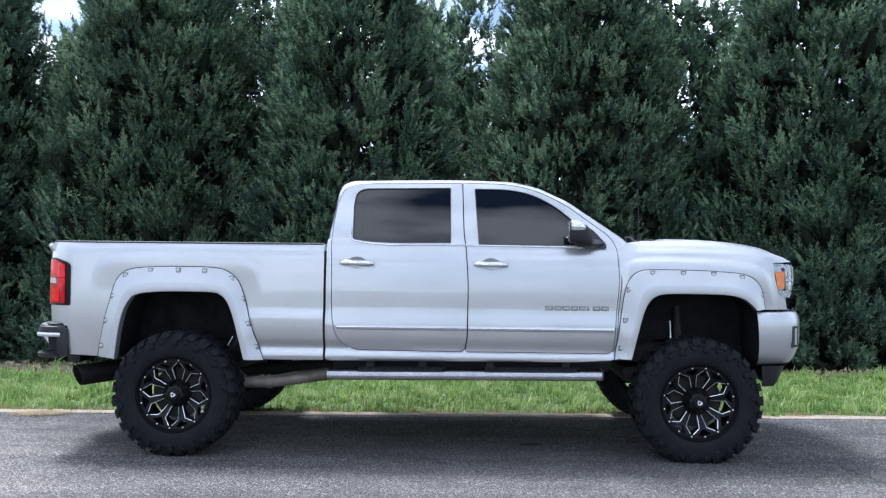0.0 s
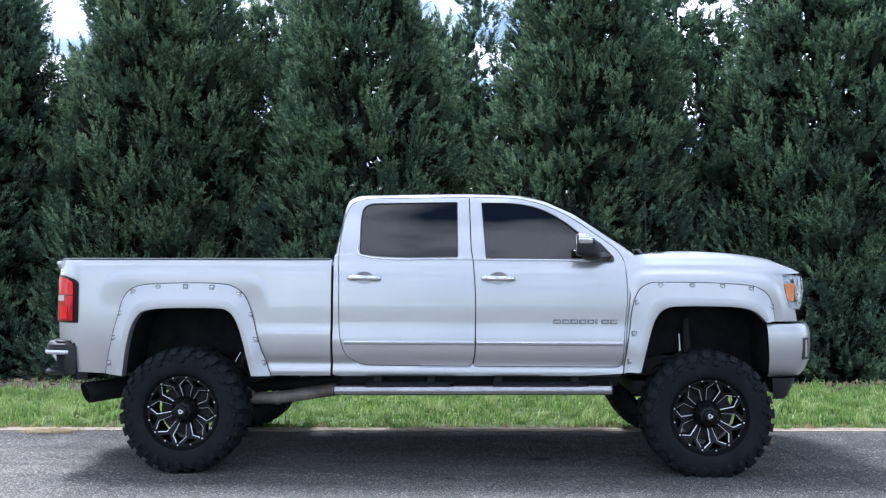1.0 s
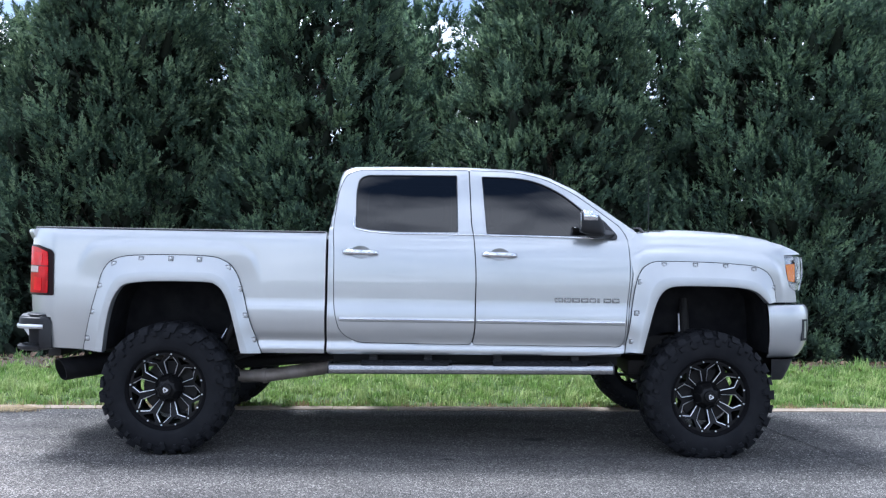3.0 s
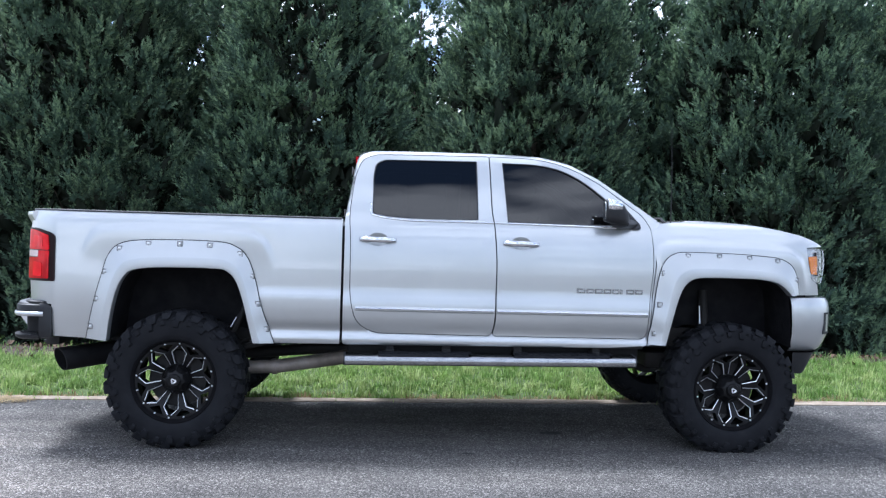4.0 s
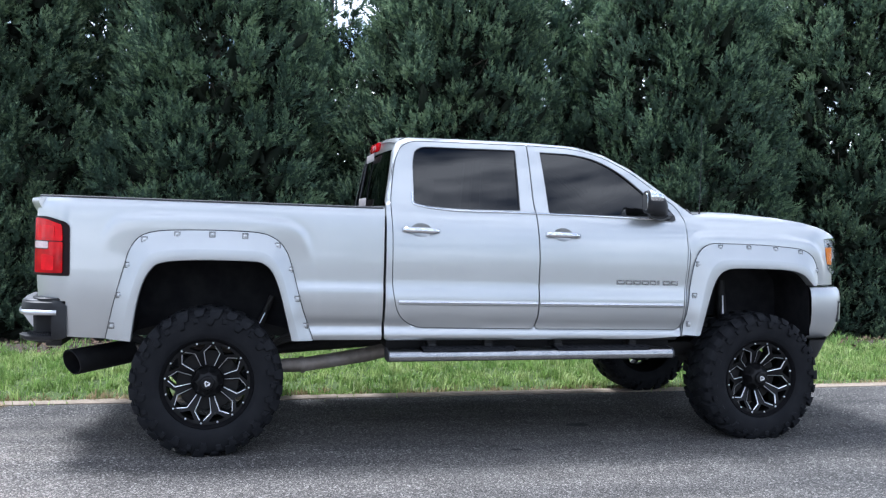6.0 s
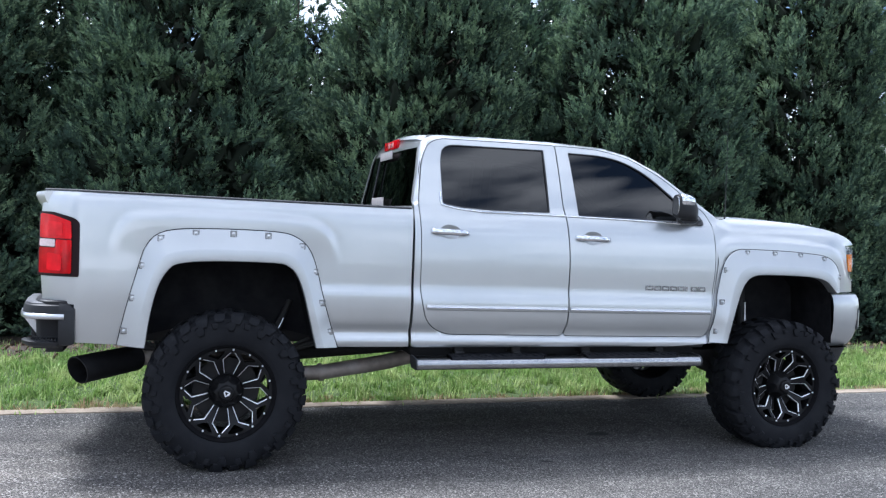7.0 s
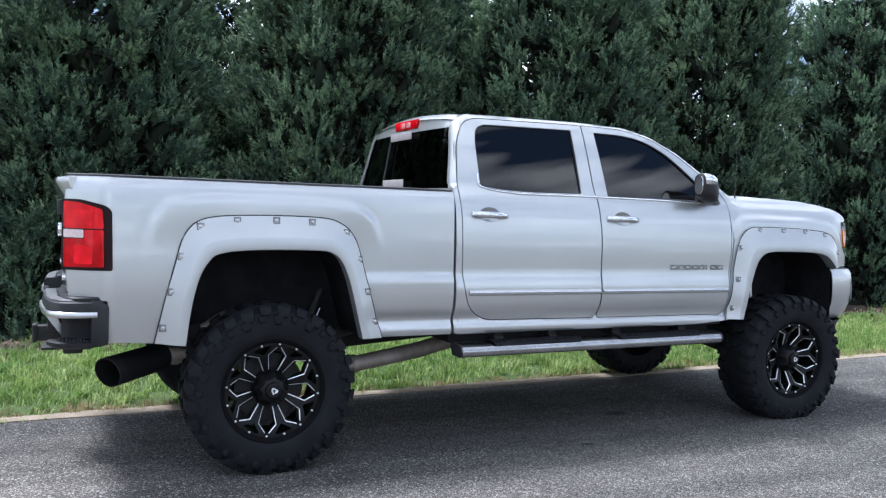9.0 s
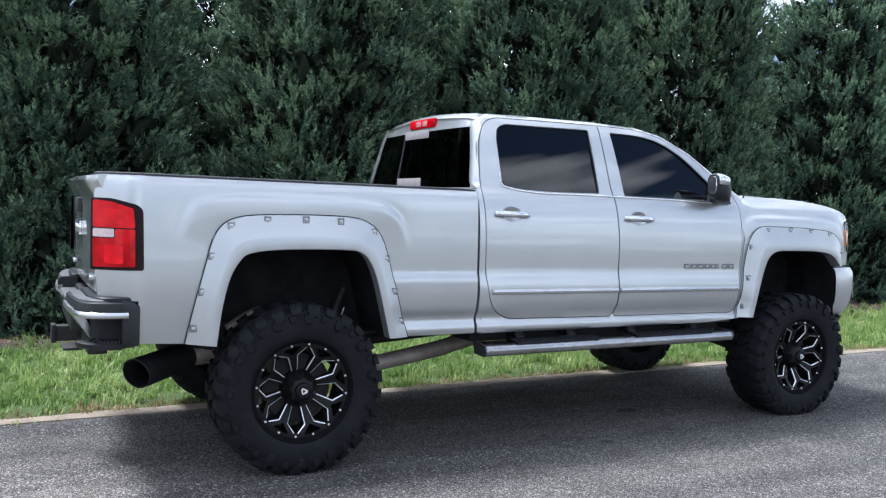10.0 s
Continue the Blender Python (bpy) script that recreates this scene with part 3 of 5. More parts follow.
DOOR_F = fillet([(2.180, .783), (3.287, .783), (3.303, 1.062), (3.330, 1.317), (3.315, 1.571), (3.264, 1.658), (2.937, 1.90), (2.719, 2.010), (2.501, 2.060), (2.152, 2.067), (2.168, 1.66), (2.184, 1.575), (2.204, 1.303), (2.2, .877)], [.03, .05, .1, .1, .05, .05, .1, .1, .1, .015, .05, .1, .1, .05])
WIN_R = fillet([(1.312, 1.624), (1.308, 1.9), (1.325, 1.99), (1.386, 2.02), (2.058, 2.03), (2.066, 1.597), (1.633, 1.592), (1.42, 1.603)], [.02, .08, .05, .06, .012, .012, .1, .1])
WIN_F = fillet([(2.240, 2.025), (2.501, 2.022), (2.676, 1.988), (2.85, 1.90), (3.05, 1.735), (3.17, 1.625), (3.165, 1.583), (2.275, 1.589)], [.012, .1, .1, .1, .1, .03, .02, .012])
FENDER_OUT = [(3.315, 1.56), (3.385, 1.612), (3.52, 1.628), (3.8, 1.632), (4.1, 1.618), (4.3, 1.590), (4.45, 1.555), (4.57, 1.515), (4.645, 1.482), (4.478, 1.472), (4.494, 1.349), (4.524, 1.243), (4.585, 1.205), (4.60, 1.125)] + [tuple(p) for p in reversed(MID_F)] + [(3.303, .735), (3.325, 1.062), (3.352, 1.317)]


def grow(poly, d):
    """An outline moved outwards by d."""
    p = np.array(poly, float)
    t = np.roll(p, -1, 0) - np.roll(p, 1, 0)
    t /= np.maximum(np.linalg.norm(t, axis=1), 1e-9)[:, None]
    area = np.sum(p[:, 0] * np.roll(p[:, 1], -1) - np.roll(p[:, 0], -1) * p[:, 1])
    nrm = np.stack([t[:, 1], -t[:, 0]], 1) * (1 if area > 0 else -1)
    return [tuple(q) for q in p + nrm * d]


ROOF_EDGE = [p for p in CAB_OUT if p[1] > 1.62]


def cab_depth(x, z):
    w = half_width(max(1.115, min(x, 3.29)), z)
    if z > 1.62:
        d = float(line_distance(np.array([(x, z)]), ROOF_EDGE, False)[0])
        w -= 0.04 * max(0, 1 - d / 0.035) ** 2
    return w


def door_depth(x, z):
    return half_width(max(1.115, min(x, 3.29)), z)


def flare(side, outer, arch, name_label):
    """A pocket-style wheel-arch flare: a flat band with bolts, a crease, a proud lip turned in at the opening."""
    sect = [(0.0, -0.004, 0), (0.0, 0.008, 0), (0.04, 0.015, 0), (0.58, 0.035, 0), (0.62, 0.0385, 0), (0.66, 0.0400, 0), (0.94, 0.038, 0), (0.985, 0.036, 0), (1.0, 0.028, 0), (1.0, -0.02, 0), (0.97, -0.05, 0)]
    v, f = [], []
    n = len(sect)
    for (ax, az), (bx, bz) in zip(outer, arch):
        for k, d, _ in sect:
            x, z = ax + (bx - ax) * k, az + (bz - az) * k
            base = 0.978 + 0.026 * 0.8
            edge_w = half_width(ax, az)
            w = edge_w * (1 - k) + base * k
            v.append((x, side * (w + d), z))
    m = len(outer)
    f = [(i * n + j, (i + 1) * n + j, (i + 1) * n + j + 1, i * n + j + 1) for i in range(m - 1) for j in range(n - 1)]
    f += [tuple(range(n)), tuple(range((m - 1) * n, m * n))]
    return put_mesh("wheel_arch_flare", v, f, FLARE_PAINT, truck, name_label, 22)


HANDLES = {"rear": (1.356, 1.438), "front": (2.369, 1.437)}
for s in (-1, 1):
    bed = panel("bed_side", BED_OUT, half_width, PAINT, truck, thick=0.06, side=s, step=0.018, edge=0.018)
    cab = panel("cab_side", CAB_OUT, cab_depth, PAINT, truck, [grow(DOOR_R, 0.0055), grow(DOOR_F, 0.0055)], thick=0.05, side=s, step=0.016, edge=0.016, smooth=75)
    for nm, out, win in (("rear", DOOR_R, WIN_R), ("front", DOOR_F, WIN_F)):
        hx, hz = HANDLES[nm]
        cup = [(hx + .072 * math.cos(a), hz + .004 + .047 * math.sin(a)) for a in np.linspace(0, 2 * math.pi, 28, endpoint=False)]
        door = panel("door", out, door_depth, PAINT, truck, [win, cup], thick=0.04, side=s, step=0.035, edge=0.02, label="silver %s door with tinted window" % nm)
        panel("window_glass", grow(win, 0.004), lambda x, z: 0.890 - 0.335 * (z - 1.6) - 0.03 * (z - 1.6) ** 2, TINT_GLASS, door, thick=0.003, side=s, step=0.05, edge=0.03, label="dark tinted glass")
        panel("window_seal", grow(win, 0.0), lambda x, z: door_depth(x, z) - 0.006, TRIM_BLACK, door, [grow(win, -0.007)], thick=0.012, side=s, step=0.3, edge=0.03)
    fender = panel("fender", FENDER_OUT, half_width, PAINT, truck, thick=0.05, side=s, step=0.02, edge=0.02)
    flare(s, FLARE_R, ARCH_R, "silver bolt-on rear wheel-arch flare")
    flare(s, FLARE_F, ARCH_F, "silver bolt-on front wheel-arch flare")


def loft(name, sections, mat, parent, label="", smooth=40, close=False, recalc=True):
    n = len(sections[0])
    v = [p for s in sections for p in s]
    f = [(i * n + j, (i + 1) * n + j, (i + 1) * n + (j + 1) % n, i * n + (j + 1) % n) for i in range(len(sections) - 1) for j in range(n if close else n - 1)]
    if close:
        f += [tuple(range(n)), tuple(range((len(sections) - 1) * n, len(sections) * n))]
    return put_mesh(name, v, f, mat, parent, label, smooth, recalc)


# roof, windscreen, rear window, hood
ROOF_LINE = [(1.20, 2.043), (1.225, 2.062), (1.29, 2.083), (1.63, 2.09), (2.15, 2.094), (2.54, 2.08), (2.70, 2.045)]
rows = []
for x, z in catmull(ROOF_LINE, 3):
    w = half_width(1.5, z) - 0.035
    rows.append([(x - 0.05 * (abs(k) ** 2 - 1) * (1 if x > 2 else -0.6), k * w, z + 0.035 * (1 - k * k) - (0.004 if abs(k) == 1 else 0)) for k in np.linspace(-1, 1, 17)])
loft("roof", rows, PAINT, truck)
rows = []
for x, z in [(2.70, 2.045), (2.95, 1.925), (3.167, 1.78), (3.40, 1.62)]:
    w = half_width(2.5, z) - 0.03
    rows.append([(x + 0.14 * (1 - k * k), k * w, z + 0.03 * (1 - k * k)) for k in np.linspace(-1, 1, 13)])
loft("windscreen", rows, TINT_GLASS, truck, "tinted windscreen glass", recalc=False)
HOOD_LINE = [(3.40, 1.585), (3.51, 1.606), (3.815, 1.612), (4.161, 1.594), (4.42, 1.555), (4.58, 1.508), (4.67, 1.465)]
rows = []
for x, z in catmull(HOOD_LINE, 8):
    w = min(0.84, half_width(min(x, 4.6), 1.60) + 0.03)
    rows.append([(x + (0.12 * (1 - k * k) if x > 3.5 else 0.14 * (1 - k * k)), k * w, z + (0.016 * (1 - k * k) + 0.030 * sstep(0.66, 0.61, abs(k)) * sstep(3.58, 3.63, x)) * min(1, (4.75 - x) / 0.3)) for k in np.linspace(-1, 1, 33)])
loft("hood", rows, PAINT, truck)


def rear_wall():
    """The back of the cab: painted panel below the window, pillars and header round it, dark glass."""
    levels = [(0.75, 1.138), (1.3, 1.138), (1.54, 1.130), (1.6, 1.131), (1.7, 1.143), (1.8, 1.158), (1.9, 1.174), (1.995, 1.190), (2.045, 1.205)]

    def at(z, x, k):
        w = half_width(1.5, z) - 0.012
        return (x - 0.03 * (1 - k * k) + 0.02 * abs(k) ** 8, k * w, z)
    loft("cab_back", [[at(z, x, k) for k in np.linspace(-1, 1, 17)] for z, x in levels[:4]], PAINT, truck)
    for s in (-1, 1):
        loft("rear_pillar", [[at(z, x, s * k) for k in (1, .97, .94, .915, .90)] for z, x in levels[3:]], PAINT, truck)
    head = [[at(z, x, k) for k in np.linspace(-1, 1, 17)] for z, x in levels[-2:]]
    head.append([(x + .004, y, z + 0.036 * (1 - (y / .71) ** 2)) for x, y, z in head[-1]])
    loft("rear_header", head, PAINT, truck)
    rows = [[Vector(at(z, x, k)) + Vector((.004, 0, 0)) for k in np.linspace(-.915, .915, 17)] for z, x in levels[3:8]]
    return loft("rear_window", rows, REAR_GLASS, truck, "dark tinted sliding rear window", recalc=False)


rear_wall()

# wheels
HUBS = ((0.0, 0.44), (3.904, 0.44))
LUGS = 28
TYRE_R = 0.472


def make_wheel_meshes():
    """The shared meshes of one wheel, outer face towards -y, about its own axle."""
    meshes = {}
    # tyre carcass
    prof = [(.285, -.150), (.300, -.158), (.312, -.164), (.318, -.1655), (.340, -.170), (.378, -.172), (.412, -.166), (.438, -.152), (.450, -.123), (.453, 0), (.450, .123), (.438, .152), (.412, .166), (.378, .172), (.34, .170), (.285, .150)]
    v, f = lathe(prof, 72)
    meshes["tyre"] = (list(v), list(f), RUBBER, 30)

    def lug(prof, widths, skew, lean):
        """A lug: a closed profile of (radius, y), widened by an angle at each point, leaning across the tread."""
        v, n = [], len(prof)
        for sg in (-1, 1):
            for (r, y), w in zip(prof, widths):
                a = sg * w + skew * (abs(y) - .1) + lean
                v.append((r * math.cos(a), y, r * math.sin(a)))
        f = [(i, (i + 1) % n, n + (i + 1) % n, n + i) for i in range(n)] + [tuple(range(n))[::-1], tuple(range(n, 2 * n))]
        return v, f

    d = 2 * math.pi / LUGS
    top = TYRE_R
    long_p = [(top, -.065), (top, -.125), (top - .005, -.152), (top - .014, -.165), (.434, -.178), (.414, -.182), (.409, -.166), (.428, -.148), (.442, -.065)]
    meshes["long_lug"] = (*lug(long_p, [d * k for k in (.25, .30, .34, .34, .30, .25, .27, .36, .30)], .45, 0), RUBBER, 25)
    short_p = [(top - .001, -.07), (top - .001, -.12), (top - .006, -.144), (top - .018, -.160), (.440, -.1715), (.428, -.175), (.424, -.158), (.432, -.14), (.442, -.07)]
    meshes["short_lug"] = (*lug(short_p, [d * k for k in (.24, .27, .28, .31, .27, .20, .22, .33, .29)], .45, 0), RUBBER, 25)
    mid_p = [(top, -.003), (top, -.030), (top - .001, -.058), (.442, -.060), (.442, -.001)]
    meshes["centre_lug"] = (*lug(mid_p, [d * k for k in (.20, .30, .24, .28, .25)], -1.1, d * .3), RUBBER, 25)
    # blocks that carry the tread down the sidewall, each a wedge with a notched foot
    bite_p = [(.419, -.163), (.416, -.184), (.398, -.1875), (.376, -.1855), (.364, -.169)]
    meshes["side_bite"] = (*lug(bite_p, [d * k for k in (.30, .27, .25, .15, .18)], .6, d * .20), RUBBER, 20)
    foot_p = [(.424, -.161), (.421, -.1790), (.405, -.1820), (.391, -.1800), (.384, -.168)]
    meshes["side_foot"] = (*lug(foot_p, [d * k for k in (.17, .15, .18, .13, .16)], -.8, -d * .30), RUBBER, 20)
    # barrel and lip
    prof = [(.262, -.128), (.272, -.150), (.284, -.156), (.290, -.150), (.288, -.12), (.268, -.09), (.262, .0), (.264, .10), (.286, .15), (.28, .152), (.255, .10), (.252, .0), (.258, -.09), (.262, -.128)]
    meshes["barrel"] = (*lathe(prof, 64), RIM_LIP, 40)
    # spoke disc with eight petal openings
    R = .264
    rim = [(R * math.cos(a), R * math.sin(a)) for a in np.linspace(0, 2 * math.pi, 96, endpoint=False)]
    petal = [(.104, -.024), (.190, -.047), (.236, -.010), (.236, .010), (.190, .047), (.104, .024)]

    def turned(pts, a):
        c, s = math.cos(a), math.sin(a)
        return [(x * c - y * s, x * s + y * c) for x, y in pts]

    def dish(x, z):
        r = math.hypot(x, z)
        return -0.130 + 0.075 * max(0.0, (.245 - r) / .165) ** 1.1

    pocket = [(.199, .0), (.2385, -.052), (.246, -.030), (.248, .0), (.246, .030), (.2385, .052)]
    holes = [turned(grow(petal, .0050), k * math.pi / 4) for k in range(8)] + [turned(pocket, (k + .5) * math.pi / 4) for k in range(8)]
    v2, tris, bounds = sheet(rim, holes, 0.02, 0.02)
    v = [(x, dish(x, z), z) for x, z in v2]
    f = list(tris)
    rims(v, f, bounds, lambda x, y, z: (x * 0.985, y + 0.085, z * 0.985), v2)
    meshes["spokes"] = (v, f, RIM_BLACK, 30)
    # milled chamfers along the two sides of an opening, sloping into it
    outer = grow(petal, .0050)
    for key, run in (("accent_0", (0, 1, 2)), ("accent_2", (5, 4, 3))):
        v, f = [], []
        for q in run:
            (ax, az), (bx, bz) = outer[q], petal[q]
            i, y = len(v), dish(ax, az)
            v += [(ax, y - .0012, az), (bx, y + .0028, bz), (bx, y + .007, bz), (ax, y + .007, az)]
            if i:
                f += [(i - 4 + c, i - 4 + (c + 1) % 4, i + (c + 1) % 4, i + c) for c in range(4)]
        f += [(0, 1, 2, 3), (8, 9, 10, 11)]
        meshes[key] = (v, f, MILLED, 20)
    # hub cap: a faceted drum with flutes, and a plain emblem
    prof = [(.0, -.158), (.036, -.158), (.043, -.152), (.047, -.138), (.070, -.130), (.088, -.108), (.096, -.080), (.098, -.05)]
    v, f = lathe(prof, 16)
    v = [(x * (1 - 0.17 * (k // len(prof) % 2)) if 4 <= k % len(prof) <= 6 else x, y, z * (1 - 0.17 * (k // len(prof) % 2)) if 4 <= k % len(prof) <= 6 else z) for k, (x, y, z) in enumerate(v)]
    meshes["hub_cap"] = (v, f, RIM_BLACK, 25)
    e = fillet([(-.017, .0145), (.017, .0145), (.019, .0), (.0, -.0205), (-.019, .0)], .003, 2)
    cut = [(-.009, .008), (.011, .008), (.004, .001), (.006, -.007), (.0, -.012), (-.004, -.003), (-.012, .0)]
    v2, tris, bounds = sheet(e, [cut], 0.01, 0.006)
    v = [(x, -.1625, z) for x, z in v2]
    f = list(tris)
    for b in bounds:
        s = len(v)
        v += [(v[i][0], -.157, v[i][2]) for i in b]
        f += [(b[i], b[(i + 1) % len(b)], s + (i + 1) % len(b), s + i) for i in range(len(b))]
    meshes["emblem"] = (v, f, MILLED, 30)
    # lug ring / brake behind
    prof = [(.0, -.020), (.192, -.020), (.197, -.012), (.197, .02), (.12, .03), (.12, .12), (.0, .12)]
    meshes["brake_disc"] = (*lathe(prof, 40), UNDER, 40)
    prof = [(.0, -.0075), (.0040, -.0068), (.0066, -.0035), (.0070, .004)]
    meshes["rivet"] = (*lathe(prof, 8), MILLED, 60)
    return meshes


WHEEL = {}
for key, (v, f, mt, sm) in make_wheel_meshes().items():
    ob = put_mesh(key, v, f, mt, None, "", sm, recalc=key != "spokes")
    WHEEL[key] = ob.data
    bpy.data.objects.remove(ob)


def add_wheel(x, z, side, spin):
    """One wheel under the truck: rim barrel, tyre, spokes, milled lines, rivets, hub cap, emblem, brake."""
    w = new("wheel", WHEEL["barrel"])
    w.parent = truck
    w["label"] = "black multi-spoke alloy wheel with milled edges and mud tyre"
    w.matrix_basis = pose(x, side * 0.915, z, 0, 0, 0 if side < 0 else 180) @ pose(0, 0, 0, 0, spin, 0)
    for key in ("tyre", "spokes", "hub_cap", "emblem", "brake_disc"):
        c = new(key, WHEEL[key])
        c.parent = w
        if key == "emblem":
            c.matrix_basis = pose(0, 0, 0, 0, 20, 0)
    for i in range(LUGS):
        for sg in (-1, 1):
            deg = (i + (0.5 if sg > 0 else 0)) * 360 / LUGS
            turn = pose(0, 0, 0, 0, deg, 0) if sg < 0 else pose(0, 0, 0, 0, deg, 0) @ pose(0, 0, 0, 0, 0, 180)
            for key in ("long_lug" if i % 2 else "short_lug", "centre_lug") + (("side_bite", "side_foot") if i % 2 else ("side_foot",)):
                c = new("tread_lug", WHEEL[key])
                c.parent, c.matrix_basis = w, turn
    for k in range(8):
        for key in ("accent_0", "accent_2"):
            c = new("accent_line", WHEEL[key])
            c.parent, c.matrix_basis = w, pose(0, 0, 0, 0, k * 45, 0)
    for k in range(16):
        a = k * math.pi / 8
        c = new("rivet", WHEEL["rivet"])
        c.parent = w
        c.location = (.2555 * math.cos(a), -.131, .2555 * math.sin(a))
    return w


SPIN = {(-1, 0): 7.0, (-1, 1): 11.2, (1, 0): 20.0, (1, 1): 35.0}
for s in (-1, 1):
    for i, (x, z) in enumerate(HUBS):
        add_wheel(x, z, s, SPIN[(s, i)])

# ---- trees ----


def crown_mesh(name, height, radius, seed, boughs=500, fronds=20, leaves=16, leaf=0.088, low=0.0, lacy=99.0, bulk=1.0, inner=15000, gap=0.80):
    """A cypress crown: tufted boughs on a lobed cone, each a dark core with a spray of feathered fronds."""
    r = np.random.default_rng(seed)
    k = np.arange(boughs)

    def unit(a):
        return a / (np.linalg.norm(a, axis=-1, keepdims=True) + 1e-9)

    def reach(h):
        return (radius + 0.45 * np.exp(-h / 0.9)) * np.power(np.clip(1 - (h / height) ** 1.8, 0.004, 1), 0.8)
    # boughs: close below, thin towards the top and on the side turned to the hedge's inside
    u = (k + 0.5) / boughs
    h = np.where(u < 0.92, low + 9.0 * (u / 0.92) ** 1.02, low + 9.0 + (height * 0.985 - low - 9.0) * (u - 0.92) / 0.08)
    h = np.clip(h + r.normal(size=boughs) * 0.12, low, height * 0.985)
    turn = (k * 0.6180340) % 1.0 * 2 - 1
    ang = -math.pi / 2 + math.pi * np.sign(turn) * np.abs(turn) ** 1.45 + r.normal(size=boughs) * 0.10
    lobes = np.sin(ang * 4 + 1.9 * h + seed) * np.sin(ang * 3 - 2.6 * h + 2 * seed) + 0.6 * np.sin(ang * 7 + seed * 3 + 1.1 * h)
    rr = np.maximum(0.02, reach(h) * (1 + 0.07 * np.sin(ang * 2 + seed + h * 0.7)) + 0.20 * lobes - 0.70 * r.random(boughs) ** 1.5 - 0.34)
    cen = np.stack([rr * np.cos(ang), rr * np.sin(ang), h - 0.15], 1)
    tilt = np.radians(16 + 34 * r.random(boughs) + 24 * (h / height))
    az = ang + r.normal(size=boughs) * 0.35
    stem = np.stack([np.cos(az) * np.cos(tilt), np.sin(az) * np.cos(tilt), np.sin(tilt)], 1)
    size = bulk * (0.58 + 0.52 * r.random(boughs)) * (0.85 + 0.15 * (1 - h / height))
    e1 = unit(np.cross(stem, np.array([0.13, 0.31, 0.94])))
    e2 = np.cross(stem, e1)
    # cores, coloured dark as inner shade: three rings of five and a tip
    cs = np.flatnonzero((h < lacy) & (r.random(boughs) < np.interp(h, [0, 3.5, 6.5, 13], [1, 1, gap, gap])))
    m, rings = len(cs), [(-0.50, 0.14), (-0.15, 0.13), (0.05, 0.07)]
    ring_v = []
    for i, (t, wide) in enumerate(rings):
        for j in range(5):
            q = j * math.pi * 0.4 + i * 0.5
            rad = (size * wide * (0.6 + 0.8 * r.random(boughs)))[cs]
            ring_v.append(cen[cs] + stem[cs] * (size[cs] * t)[:, None] + (e1[cs] * math.cos(q) + e2[cs] * math.sin(q)) * rad[:, None])
    ring_v.append(cen[cs] + stem[cs] * (size[cs] * 0.18)[:, None])
    core_v = np.stack(ring_v, 1).reshape(-1, 3)
    tri = []
    for i in range(2):
        for j in range(5):
            p0, p1, p2, p3 = i * 5 + j, i * 5 + (j + 1) % 5, (i + 1) * 5 + (j + 1) % 5, (i + 1) * 5 + j
            tri += [(p0, p1, p2), (p0, p2, p3)]
    tri += [(10 + j, 10 + (j + 1) % 5, 15) for j in range(5)]
    core_f = (np.arange(m)[:, None, None] * 16 + np.array(tri)[None]).reshape(-1, 3)
    # fronds: curved feathers that spread from each bough, up and outwards
    nf = boughs * fronds
    pick = np.repeat(k, fronds)
    q = r.random(nf) * 2 * math.pi
    wide = np.sqrt(r.random(nf))
    side = e1[pick] * np.cos(q)[:, None] + e2[pick] * np.sin(q)[:, None]
    fd = unit(stem[pick] + side * (0.85 * wide)[:, None] + np.array([0, 0, 0.45]))
    fl = size[pick] * (0.36 + 0.26 * r.random(nf)) * (1 - 0.20 * wide)
    fb = cen[pick] + stem[pick] * (size[pick] * (0.02 + 0.50 * r.random(nf)))[:, None] + side * (size[pick] * 0.27 * wide)[:, None]
    fs = unit(np.cross(fd, side + r.normal(size=(nf, 3)) * 0.7))
    fn = np.cross(fs, fd)
    # leaflets: pairs along each feather, shorter towards its tip
    n = nf * leaves
    p = np.repeat(np.arange(nf), leaves)
    t = np.tile((np.arange(leaves) + 0.5) / leaves, nf) * 0.86 + 0.14
    hand = np.tile(np.where(np.arange(leaves) % 2 == 0, 1.0, -1.0), nf)
    root = fb[p] + fd[p] * (fl[p] * t)[:, None] + np.array([0, 0, 0.10]) * (fl[p] * t * t)[:, None] + fn[p] * (0.02 * r.normal(size=n))[:, None]
    ld = unit(fd[p] * (0.62 + 0.5 * t)[:, None] + fs[p] * (hand * (0.85 - 0.45 * t))[:, None] + fn[p] * (0.35 * r.normal(size=n))[:, None])
    ll = leaf * bulk * (1.25 - 0.70 * np.abs(t - 0.35) / 0.65) * (0.65 + 0.7 * r.random(n))
    across = unit(np.cross(ld, fn[p] + 0.5 * r.normal(size=(n, 3))))
    v = np.stack([root - across * (ll * 0.27)[:, None], root + across * (ll * 0.27)[:, None], root + ld * ll[:, None]], 1).reshape(-1, 3)
    # inner boughs: large sprays with deep shade in their colour that fill the crown
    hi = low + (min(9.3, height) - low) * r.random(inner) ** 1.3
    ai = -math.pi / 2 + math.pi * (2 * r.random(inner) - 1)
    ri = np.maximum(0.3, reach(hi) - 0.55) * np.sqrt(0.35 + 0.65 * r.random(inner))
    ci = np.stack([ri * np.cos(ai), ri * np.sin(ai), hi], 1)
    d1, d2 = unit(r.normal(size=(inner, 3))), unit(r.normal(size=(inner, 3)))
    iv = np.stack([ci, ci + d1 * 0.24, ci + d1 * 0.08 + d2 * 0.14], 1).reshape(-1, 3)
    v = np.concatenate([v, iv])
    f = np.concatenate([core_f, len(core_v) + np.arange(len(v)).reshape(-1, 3)])
